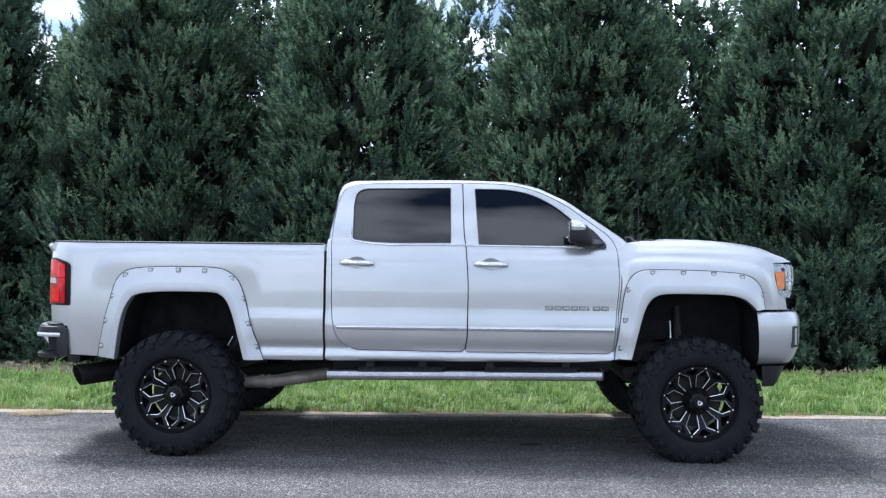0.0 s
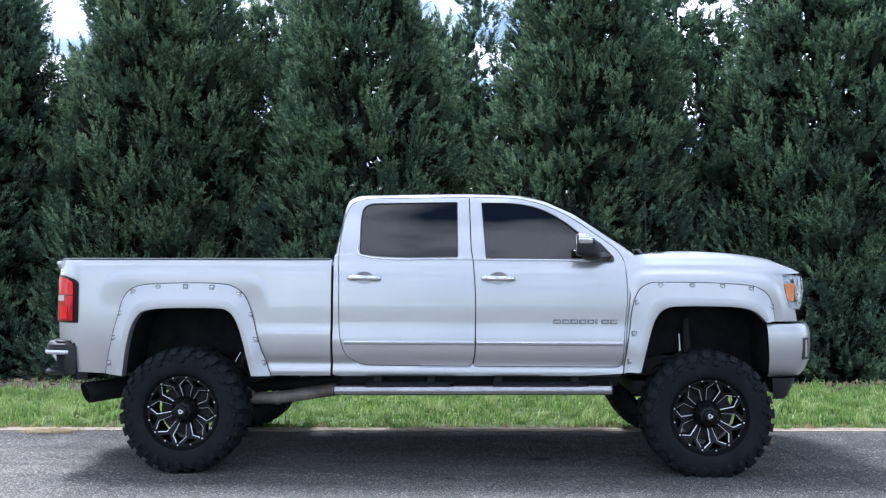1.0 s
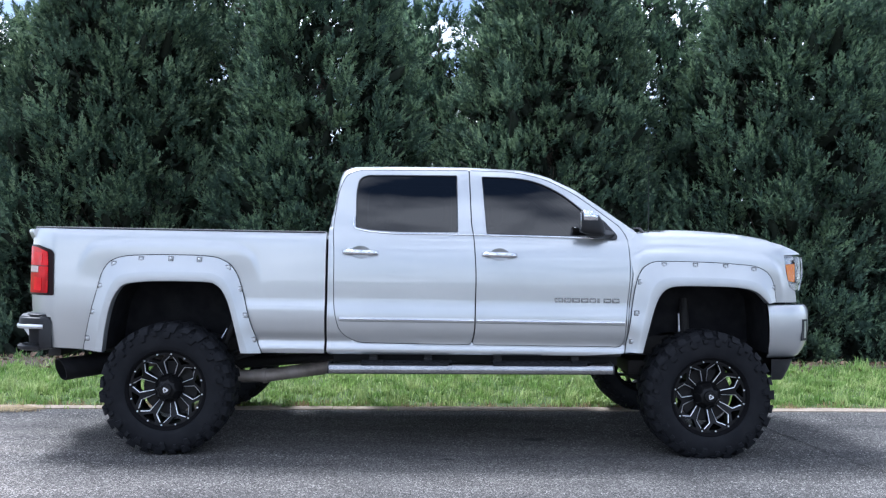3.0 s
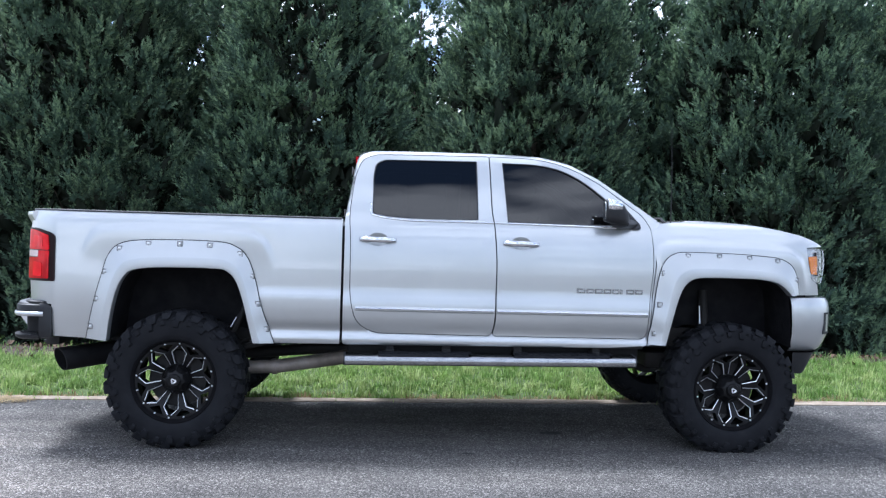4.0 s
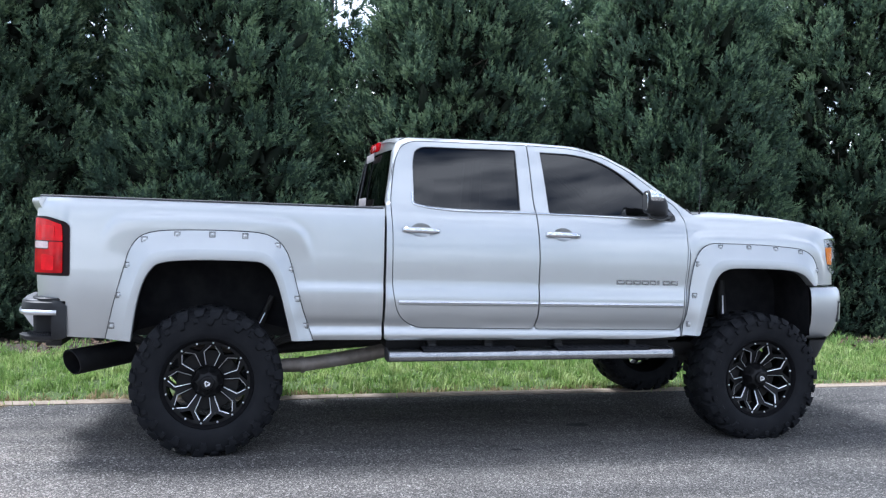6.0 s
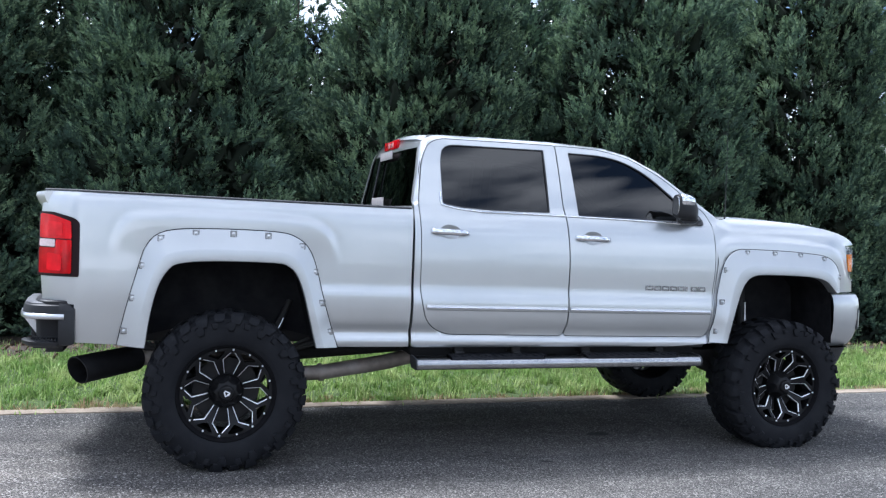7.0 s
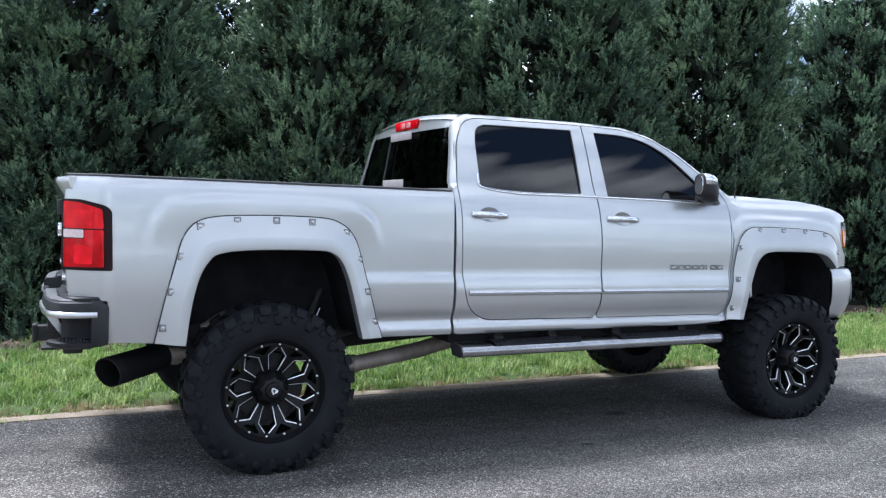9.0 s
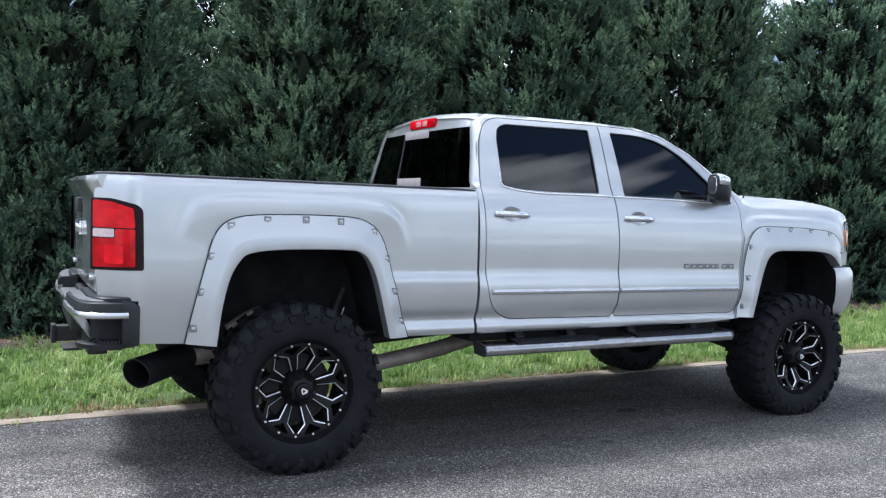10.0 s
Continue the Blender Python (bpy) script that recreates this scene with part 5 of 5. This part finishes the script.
for k, y in enumerate((-.70, -.655, -.615, .58, .62, .66)):
    box("emblem_block", (-1.062, y, 1.02), (-1.03, y + .03, 1.05), CHROME, gate, .003)

# bed: floor, inner walls, head board, rail caps
box("bed_floor", (-1.02, -.49, 1.02), (1.09, .49, 1.05), LINER, truck, .004)
for s in (-1, 1):
    y0, y1 = sorted((s * .47, s * .82))
    box("bed_floor_edge", (-1.02, y0, 1.02), (-.58, y1, 1.05), LINER, truck, .004)
    box("bed_floor_edge", (.62, y0, 1.02), (1.09, y1, 1.05), LINER, truck, .004)
    box("wheel_house", (-.60, y0, 1.250), (.64, y1, 1.275), LINER, truck, .004)
    for x in (-.59, .63):
        box("wheel_house_end", (x - .008, y0, 1.03), (x + .008, y1, 1.26), LINER, truck, .003)
    y0, y1 = sorted((s * .46, s * .485))
    box("wheel_house_side", (-.60, y0, 1.03), (.64, y1, 1.262), LINER, truck, .003)
box("bed_front", (1.065, -.86, .80), (1.095, .86, 1.56), PAINT, truck, .004)
for s in (-1, 1):
    y0, y1 = sorted((s * .80, s * .865))
    box("bed_wall", (-.93, y0, 1.235), (1.07, y1, 1.565), BLACK_PLASTIC, truck, .006)
    rows = []
    for x in np.linspace(-1.045, 1.098, 40):
        w = half_width(x, 1.572) + 0.004
        rows.append([(x, s * a, z) for a, z in ((w - .12, 1.566), (w - .12, 1.582), (w - .11, 1.588), (w - .016, 1.588), (w - .004, 1.584), (w - .002, 1.576), (w - .014, 1.572))])
    loft("rail_cap", rows, BLACK_PLASTIC, truck, "black plastic bed rail cap", 40, close=True)
# added black block in the open gap between bed and cab, as its shade
box("bed_gap_panel", (1.098, -.905, .72), (1.128, .905, 1.53), GAP, truck, .002)

# third brake light and window stickers on the cab's back
bl = box("brake_light", (1.158, -.21, 2.020), (1.22, .19, 2.085), RED_LENS, truck, .010, "red high-mounted brake light")
box("cargo_lens", (1.155, -.10, 2.032), (1.19, -.02, 2.074), PINK_LENS, bl, .006)
box("cargo_lens", (1.155, .0, 2.032), (1.19, .08, 2.074), PINK_LENS, bl, .006)
box("window_sticker", (1.131, -.185, 1.945), (1.136, .2, 2.003), STICKER, truck, .001, "grey sticker on the rear window")
box("window_sticker", (1.079, -.185, 1.605), (1.084, .2, 1.665), STICKER, truck, .001, "grey sticker on the rear window")
tube("window_divider", [(1.075, .205, 1.60), (1.11, .205, 1.8), (1.141, .205, 1.99)], .008, TRIM_BLACK, truck, 6)

# cabin
box("cabin_floor", (1.2, -.86, .80), (3.35, .86, .86), INTERIOR, truck, .01)
box("dashboard", (2.95, -.82, 1.25), (3.30, .82, 1.56), INTERIOR, truck, .05)
for x in (1.55, 2.45):
    for y in (-.42, .42):
        bm = bmesh.new()
        add_box(bm, (x, y - .26, .95), (x + .5, y + .26, 1.15), .05, 2)
        add_box(bm, (x - .12, y - .25, 1.10), (x + .06, y + .25, 1.62), .05, 2)
        add_box(bm, (x - .12, y - .13, 1.66), (x - .02, y + .13, 1.82), .035, 2)
        part("seat", bm, INTERIOR, truck)
bm = bmesh.new()
ring = [(2.88 + .06 * math.cos(a), .42 + .18 * math.sin(a), 1.45 + .17 * math.cos(a)) for a in np.linspace(0, 2 * math.pi, 25)]
add_tube(bm, ring, .015, 8, False)
part("steering_wheel", bm, TRIM_BLACK, truck)


# rear bumper
def sweep_plan(path, rows, side):
    """Rings along a plan path of (x, half width): rows of (z, inset)."""
    p = [np.array(q, float) for q in path]
    out = []
    for i, q in enumerate(p):
        t = p[min(i + 1, len(p) - 1)] - p[max(0, i - 1)]
        t /= np.linalg.norm(t)
        n = np.array([-t[1], t[0]])
        if n[0] * (q[0] - 0.0) + n[1] * q[1] < 0:
            n = -n
        out.append([(q[0] - n[0] * d, side * (q[1] - n[1] * d), z) for z, d in rows])
    return out


bumper = box("rear_bumper", (-1.06, -.80, .71), (-.95, .80, .90), BUMPER_BLACK, truck, .02, "chrome and black step bumper with grey pads")
for s in (-1, 1):
    path = catmull([(-.843, .992), (-.95, .995), (-1.035, .982), (-1.09, .945), (-1.13, .86), (-1.15, .72), (-1.158, .56), (-1.162, .42)], 4)
    side_rows = [(.70, .10), (.695, .03), (.71, .006), (.735, 0), (.90, 0), (.93, .008), (.950, .03), (.955, .10), (.94, .13), (.70, .13)]
    upper = [(.86, .12), (.856, .02), (.862, .004), (.90, .004), (.928, .010), (.940, .03), (.943, .12)]
    lower = [(.73, .14), (.733, .012), (.725, -.004), (.705, .0), (.693, .02), (.69, .14)]
    back = [(.72, .10), (.73, .075), (.85, .07), (.86, .10)]
    n0 = 4
    cap = sweep_plan(path[:n0], side_rows, s)
    for i, (top, low) in enumerate(((.912, .715), (.942, .702), (.952, .70))):
        cap[i] = [(x, y, max(low, min(top, z))) for x, y, z in cap[i]]
    loft("end_cap", cap, BUMPER_BLACK, bumper, "black bumper end cap", 40, close=True)
    loft("upper_beam", sweep_plan(path[n0 - 1:], upper, s), BUMPER_BLACK, bumper, "", 40, close=True)
    loft("corner_step", sweep_plan(path[n0 - 1:17], lower, s), BUMPER_BLACK, bumper, "black corner step", 40, close=True)
    loft("lower_beam", sweep_plan(path[16:], [(z, d + .10) for z, d in lower], s), BUMPER_BLACK, bumper, "", 40, close=True)
    loft("step_recess", sweep_plan(path[n0 - 1:17], back, s), GAP, bumper, "", 40, close=True)
    chrome_strip = [(.853, .0), (.857, -.006), (.868, -.009), (.880, -.006), (.884, .0)]
    loft("chrome_strip", sweep_plan(path[2:], chrome_strip, s), BRUSHED, bumper, "bright strip round the bumper corner", 50, close=True)
    face = [(.715, .13), (.722, .095), (.79, .045), (.85, .004), (.872, -.008), (.884, -.006), (.888, .002), (.888, .03)]
    loft("chrome_face", sweep_plan(path[18:], face, s), BRUSHED, bumper, "chrome bumper face", 50, close=True)
    # two-level top: a low outer ledge and a raised inner pad
    for pts, z0, z1, mat in (([(-1.00, .965), (-1.05, .955), (-1.085, .925), (-1.118, .84), (-1.136, .70), (-1.146, .43), (-1.09, .43), (-1.08, .80), (-1.02, .90)], .936, .946, PAD_GREY),
                             ([(-.88, .975), (-1.00, .966), (-1.04, .93), (-1.065, .84), (-1.08, .70), (-1.085, .43), (-1.03, .43), (-1.02, .84), (-.86, .86)], .936, .958, BUMPER_BLACK)):
        ring = fillet(pts, .022, 3)
        c = np.mean(np.array(ring), 0)
        inn = [tuple(np.array(p) + (c - p) / np.linalg.norm(c - p) * .010) for p in ring]
        v = [(x, s * y, z0) for x, y in ring] + [(x, s * y, z1 - .006) for x, y in ring] + [(x, s * y, z1) for x, y in inn]
        n = len(ring)
        f = [(i, (i + 1) % n, n + (i + 1) % n, n + i) for i in range(n)] + [(n + i, n + (i + 1) % n, 2 * n + (i + 1) % n, 2 * n + i) for i in range(n)] + [tuple(range(2 * n, 3 * n))]
        put_mesh("top_pad", v, f, mat, bumper, "plastic bumper top pad", 35)
    for k in range(9):
        a = k / 8
        px, py = -.94 - .13 * a, .955 - .07 * a * a
        box("tread_rib", (px - .005, s * py - .035, .731), (px + .005, s * py + .035, .742), BUMPER_BLACK, bumper, .002)
box("licence_recess", (-1.13, -.425, .71), (-1.05, .425, .855), BUMPER_BLACK, bumper, .012)
box("centre_pad", (-1.145, -.425, .853), (-1.04, .425, .872), PAD_GREY, bumper, .008, "grey plastic step pad over the plate recess")
hitch = box("tow_hitch", (-1.20, -.045, .60), (-.80, .045, .69), UNDER, truck, .006, "black square tow hitch")
box("hitch_collar", (-1.212, -.055, .592), (-1.185, .055, .698), UNDER, hitch, .006)
box("chain_plate", (-1.16, -.30, .585), (-1.06, -.10, .60), UNDER, hitch, .004)
box("hitch_tube", (-1.05, -.55, .60), (-.95, .55, .68), UNDER, hitch, .01)

# front bumper, valance, head lights, grille
fpath = catmull([(4.345, .985), (4.45, .978), (4.575, .952), (4.665, .90), (4.73, .80), (4.77, .62), (4.795, .35), (4.805, 0.0)], 4)
frows = [(1.100, .10), (1.110, .045), (1.104, .026), (1.075, .008), (1.03, .0), (.92, .0), (.84, .010), (.775, .034), (.73, .062), (.710, .088), (.704, .14)]
front_bumper = None
for s in (-1, 1):
    sect = sweep_plan(fpath, frows, s)
    sect[0] = [(4.350 + max(0, 1.1 - z) * .06, y, z) for (x, y, z) in sect[0]]
    sect[1] = [(x + max(0, 1.1 - z) * .05, y, z) for (x, y, z) in sect[1]]
    fb = loft("front_bumper", sect, PAINT, truck, "silver painted front bumper", 40)
    vs = [(z, d) for z, d in ((.705, .02), (.70, .035), (.62, .066), (.56, .092), (.536, .110), (.53, .15))]
    vp = catmull([(4.405, .955), (4.49, .948), (4.575, .92), (4.63, .86), (4.665, .75), (4.69, .5), (4.70, 0)], 3)
    sect = sweep_plan(vp, vs, s)
    sect[0] = [(x + (.705 - z) * .2, y, z) for x, y, z in sect[0]]
    loft("valance", sect, BLACK_PLASTIC, fb, "black plastic air dam", 40)
    vr = sweep_plan(fpath[10:14], [(.84, .008), (.845, -.002), (1.0, -.002), (1.006, .008)], s)
    slot = loft("fog_bezel", vr, BLACK_PLASTIC, fb, "black fog lamp bezel", 40, close=True)
    loft("chrome_ring", sweep_plan(fpath[11:13], [(.86, .002), (.862, -.005), (.985, -.005), (.988, .002)], s), BRUSHED, slot, "", 40, close=True)
    hl = fillet([(4.478, 1.468), (4.494, 1.349), (4.524, 1.243), (4.585, 1.205), (4.630, 1.215), (4.672, 1.34), (4.664, 1.462)], .02, 3)

    def lamp_w(x, z):
        return half_width(min(x, 4.60), z) - max(0, x - 4.60) * 0.95
    head = panel("head_light", hl, lambda x, z: lamp_w(x, z) - .030, LAMP_BOWL, truck, thick=.03, side=s, step=.04, edge=.02, label="clear head light with amber reflector")
    panel("amber_reflector", fillet([(4.492, 1.405), (4.512, 1.282), (4.575, 1.275), (4.578, 1.41)], .012, 3), lambda x, z: lamp_w(x, z) + .003, AMBER, head, thick=.02, side=s, step=.04, edge=.02, label="amber reflector")
    panel("lamp_bar", fillet([(4.585, 1.44), (4.597, 1.265), (4.614, 1.262), (4.610, 1.445)], .004, 2), lambda x, z: lamp_w(x, z) - .010, CLEAR_LENS, head, thick=.014, side=s, step=.04, edge=.02, label="bright vertical lamp bar")
    for cz in (1.395, 1.30):
        panel("projector", [(4.636 + .020 * math.cos(a), cz + .034 * math.sin(a)) for a in np.linspace(0, 2 * math.pi, 18, endpoint=False)], lambda x, z: lamp_w(x, z) - .014, CLEAR_LENS, head, thick=.014, side=s, step=.02, edge=.012)
    panel("lamp_foot", fillet([(4.530, 1.262), (4.548, 1.232), (4.588, 1.212), (4.640, 1.222), (4.645, 1.25)], .006, 2), lambda x, z: lamp_w(x, z) - .014, CLEAR_LENS, head, thick=.014, side=s, step=.03, edge=.02)
    panel("lens", hl, lambda x, z: lamp_w(x, z) + .009, LAMP_GLASS, head, thick=.02, side=s, step=.04, edge=.02)
    gr = [[(4.615 + .07 * t, s * (.76 - .76 * t), z) for z in (1.13, 1.16, 1.46, 1.48)] for t in (0, .2, .5, .8, 1.0)]
    gf = loft("grille_frame", gr, CHROME, truck, "chrome grille surround", 40)
    for k in range(6):
        z = 1.19 + .05 * k
        tube("grille_bar", [(4.622 + .07 * t, s * (.75 - .75 * t), z) for t in (0, .3, .6, 1.0)], .012, TRIM_BLACK, gf, 6)
box("radiator", (4.52, -.74, .75), (4.58, .74, 1.44), GAP, truck, .005)

# cowl, wiper, antenna
bm = bmesh.new()
add_box(bm, (3.36, -.80, 1.585), (3.56, .80, 1.612), .01, 1)
part("cowl", bm, BLACK_PLASTIC, truck, "black cowl panel under the windscreen")
bm = bmesh.new()
add_tube(bm, [(3.50, -.70, 1.61), (3.47, -.66, 1.655), (3.43, -.50, 1.66), (3.36, -.2, 1.70)], [.014, .012, .008, .005], 6)
part("wiper", bm, TRIM_BLACK, truck)
tube("antenna", [(3.50, -.80, 1.60), (3.50, -.80, 1.66), (3.497, -.80, 2.0), (3.485, -.80, 2.36)], [.010, .003, .0018, .0012], TRIM_BLACK, truck, 6, label="thin black antenna mast")

# side steps
for s in (-1, 1):
    prof = [(.905, .618), (.905, .640), (.93, .646), (1.02, .640), (1.045, .632), (1.056, .615), (1.058, .595), (1.05, .576), (1.03, .568), (.93, .570)]
    rise = lambda x: 0.0095 * (x - 1.14)
    step = loft("side_step", [[(x, s * w, z - .002 + rise(x)) for w, z in prof] for x in (1.15, 1.7, 2.3, 2.9, 3.195)], STEP_METAL, truck, "brushed aluminium side step with black treads", 30, close=True)
    for x in (1.141, 3.195):
        rows = [[(xx, s * (.98 + (w - .98) * k), .606 + rise(x) + (z - .606) * k) for w, z in prof] for xx, k in ((x, 1.03), (x + .004, 1.05), (x + .010, 1.03))]
        loft("end_cap", rows, BLACK_PLASTIC, step, "", 40, close=True)
    for x0, x1 in ((1.36, 2.03), (2.31, 3.03)):
        pad = loft("tread_pad", [[(x + dx, s * w, z + rise(x)) for w, z in ((.91, .640), (.91, .652), (1.0, .653), (1.04, .646), (1.050, .632), (1.04, .630))] for x, dx in ((x0, 0.03), (x0 + .02, 0), (x1 - .02, 0), (x1, -.03))], RUBBER, step, "black rubber tread pad", 30, close=True)
        for k in range(int((x1 - x0) / .055)):
            x = x0 + .04 + k * .055
            y0, y1 = sorted((s * .93, s * 1.035))
            box("tread_rib", (x, y0, .648 + rise(x)), (x + .028, y1, .656 + rise(x)), RUBBER, step, .003)
    for x in (1.46, 1.86, 2.37, 2.94):
        bm = bmesh.new()
        y0, y1 = sorted((s * .70, s * .95))
        add_box(bm, (x - .03, y0, .655), (x + .03, y1, .675), .004, 1)
        y0, y1 = sorted((s * .88, s * .93))
        add_box(bm, (x - .03, y0, .63), (x + .03, y1, .76), .006, 1)
        part("step_bracket", bm, UNDER, step)

# underbody
for s in (-1, 1):
    y0, y1 = sorted((s * .38, s * .46))
    box("frame_rail", (-1.02, y0, .66), (4.45, y1, .82), UNDER, truck, .008)
    y0, y1 = sorted((s * .60, s * .945))
    box("rocker_box", (1.16, y0, .705), (3.28, y1, .79), UNDER, truck, .01)
    # added near-black block: closes the view under the sill and stands for shade
    y0, y1 = sorted((s * .55, s * .82))
    box("sill_cover", (1.16, y0, .625), (3.28, y1, .71), GAP, truck, .01)
    # leaf spring and shock
    pts = [(-.75, s * .52, .70), (-.4, s * .52, .60), (0, s * .52, .56), (.4, s * .52, .60), (.80, s * .52, .72)]
    bm = bmesh.new()
    for k in range(4):
        for (a, b) in zip(pts, pts[1:]):
            f = 1 - .16 * k
            add_tube(bm, [(a[0] * f, a[1], a[2] - .016 * k), (b[0] * f, b[1], b[2] - .016 * k)], .014, 6)
    part("leaf_spring", bm, UNDER, truck)
    tube("shock_absorber", [(.18, s * .60, .42), (.30, s * .58, .70), (.40, s * .56, .95)], [.028, .028, .018], UNDER, truck, 8)
    tube("brake_line", [(.31, s * .74, .77), (.33, s * .73, .81), (.35, s * .72, .85)], .0035, BRUSHED, truck, 6, label="bright steel brake line")
    tube("front_strut", [(3.77, s * .74, .84), (3.765, s * .74, .93), (3.76, s * .74, 1.015)], [.016, .007, .007], BRUSHED, truck, 8, label="bright steel strut rod")
    tube("front_shock", [(3.86, s * .62, .46), (3.86, s * .58, .80), (3.86, s * .54, 1.12)], [.04, .04, .03], UNDER, truck, 10)
    tube("control_arm", [(3.60, s * .42, .50), (3.904, s * .80, .36), (4.20, s * .42, .50)], .035, UNDER, truck, 8)
    tube("control_arm", [(3.70, s * .44, .72), (3.904, s * .78, .62), (4.10, s * .44, .72)], .028, UNDER, truck, 8)
    tube("steering_knuckle", [(3.904, s * .80, .30), (3.904, s * .82, .48), (3.904, s * .79, .66)], .05, UNDER, truck, 8)
    for nm, arch, x0, x1, zt in (("rear", ARCH_R, -.5, .56, .0), ("front", ARCH_F, 3.4, 4.5, .0)):
        a2 = [tuple(p) for p in arch]
        if nm == "front":
            a2 = a2 + [(4.345, 1.0), (4.36, .74)]
        cx = sum(p[0] for p in a2) / len(a2)
        rows = [[(cx + (x - cx) * k, s * w, .66 + (z - .66) * (1 + (k - 1) * .35)) for x, z in a2] for w, k in ((.965, 1.01), (.94, 1.02), (.80, 1.05), (.50, 1.06))]
        loft("wheel_liner", rows, LINER, truck, "black wheel-well liner", 50)
        rows = [[(cx + (x - cx) * 1.06, s * .50, .66 + (z - .66) * 1.03) for x, z in a2], [(cx + (x - cx) * .3, s * .50, .80 if nm == "rear" else .85) for x, z in a2]]
        loft("liner_wall", rows, LINER, truck, "", 0)
tube("rear_axle", [(0, -.80, .44), (0, -.2, .44), (0, .2, .44), (0, .80, .44)], [.05, .055, .055, .05], UNDER, truck, 12)
bm = bmesh.new()
bmesh.ops.create_uvsphere(bm, u_segments=16, v_segments=10, radius=.19, matrix=Matrix.Translation((0, .05, .45)) @ Matrix.Diagonal((.9, .8, 1, 1)))
part("differential", bm, UNDER, truck)
tube("drive_shaft", [(.15, .05, .47), (1.6, .08, .58), (2.4, .10, .62)], .045, UNDER, truck, 12)
box("transfer_case", (2.35, -.42, .545), (3.15, .40, .80), UNDER, truck, .05)
box("cross_member", (3.45, -.45, .50), (4.25, .45, .62), UNDER, truck, .03)
box("fuel_tank", (1.0, .15, .60), (2.3, .70, .82), UNDER, truck, .05)
box("skid_beam", (2.38, -.60, .545), (3.22, -.45, .62), UNDER, truck, .02)
tube("exhaust_pipe", [(.42, -.60, .470), (.62, -.60, .478), (1.06, -.56, .540), (1.5, -.50, .63), (2.3, -.46, .68)], [.047, .05, .052, .05, .05], STEEL, truck, 16, label="weathered steel exhaust pipe")
tube("exhaust_pipe", [(-.56, -.51, .562), (-.45, -.50, .562), (-.34, -.50, .565), (-.05, -.52, .60), (.28, -.57, .57), (.42, -.60, .47)], .050, STEEL, truck, 14, label="weathered steel exhaust pipe")
tube("exhaust_collar", [(-.47, -.50, .562), (-.43, -.50, .562)], .056, STEEL, truck, 14)
tube("bump_stop", [(-.32, -.62, .73), (-.22, -.61, .79), (-.12, -.60, .83)], [.026, .030, .030], STEEL, truck, 10, label="grey steel bump stop")
tube("pipe_clamp", [(.60, -.60, .477), (.63, -.60, .481)], .058, STEEL, truck, 14)


def exhaust_tip():
    """A fat black tailpipe tip, slant cut and open at its end."""
    a, b = Vector((-.835, -.83, .540)), Vector((-.515, -.49, .562))
    d = (b - a).normalized()
    u = d.cross(Vector((0, 0, 1))).normalized()
    w = u.cross(d)
    v, f, n = [], [], 28
    for p, r, cut in ((b, .05, 0), (b - d * .03, .080, 0), (a, .083, .25), (a - d * .002, .078, .25), (a + d * .30, .072, 0)):
        for k in range(n):
            q = 2 * math.pi * k / n
            off = (u * math.cos(q) + w * math.sin(q)) * r
            v.append(p + off + d * (math.sin(q) * r * -cut))
    f = [(i * n + k, i * n + (k + 1) % n, (i + 1) * n + (k + 1) % n, (i + 1) * n + k) for i in range(4) for k in range(n)]
    f.append(tuple(range(4 * n, 5 * n)))
    return put_mesh("exhaust_tip", v, f, TIP_BLACK, truck, "large black exhaust tip", 40)


exhaust_tip()

# ---- marks on the road ----


def stain(x, y, rx, ry, seed):
    """A thin dark oil spot with an uneven rim."""
    v = []
    for k in range(26):
        a = 2 * math.pi * k / 26
        r = 1 + .35 * noise.noise(Vector((math.cos(a) * 1.6, math.sin(a) * 1.6, seed)))
        px, py = x + rx * r * math.cos(a), y + ry * r * math.sin(a)
        v.append((px, py, ground_z(px, py) + .004))
    ob = put_mesh("oil_stain", v, [tuple(range(26))], OIL, None, "", 0, recalc=False)
    return tagged(ob, "small dark oil spot on the asphalt", "stain", "oil spots")


OIL = material("oil", (0.008, 0.008, 0.009), 0.9, 0, second=(0.03, 0.03, 0.031), scale=30)
for row in ((.72, 6.93, .09, .05, 1.0), (.02, 6.28, .045, .02, 2.0), (1.55, 7.08, .05, .025, 3.0), (-.30, 6.55, .03, .014, 4.0)):
    stain(*row)
CRACK = material("crack", (0.022, 0.021, 0.02), 0.95)


def crack(points, width, seed):
    """A jagged open crack as a thin dark ribbon."""
    r = np.random.default_rng(seed)
    pts = dense(points, .05)
    v, f = [], []
    for i, (x, y) in enumerate(pts):
        x, y = x + r.normal() * .012, y + r.normal() * .012
        w = width * (.4 + .9 * r.random())
        z = ground_z(x, y) + .004
        v += [(x - w, y, z), (x + w, y + w, z)]
        if i:
            f.append((2 * i - 2, 2 * i - 1, 2 * i + 1, 2 * i))
    return tagged(put_mesh("road_crack", v, f, CRACK, None, "", 0, recalc=False), "thin jagged crack in the asphalt", "crack", "road cracks")


crack([(2.62, 8.2), (2.74, 7.58), (2.82, 7.05), (2.86, 6.6), (2.95, 6.0), (3.2, 5.3)], .006, 3)
crack([(-4.6, 7.3), (-4.1, 7.55), (-3.6, 7.5), (-3.2, 7.72)], .004, 4)
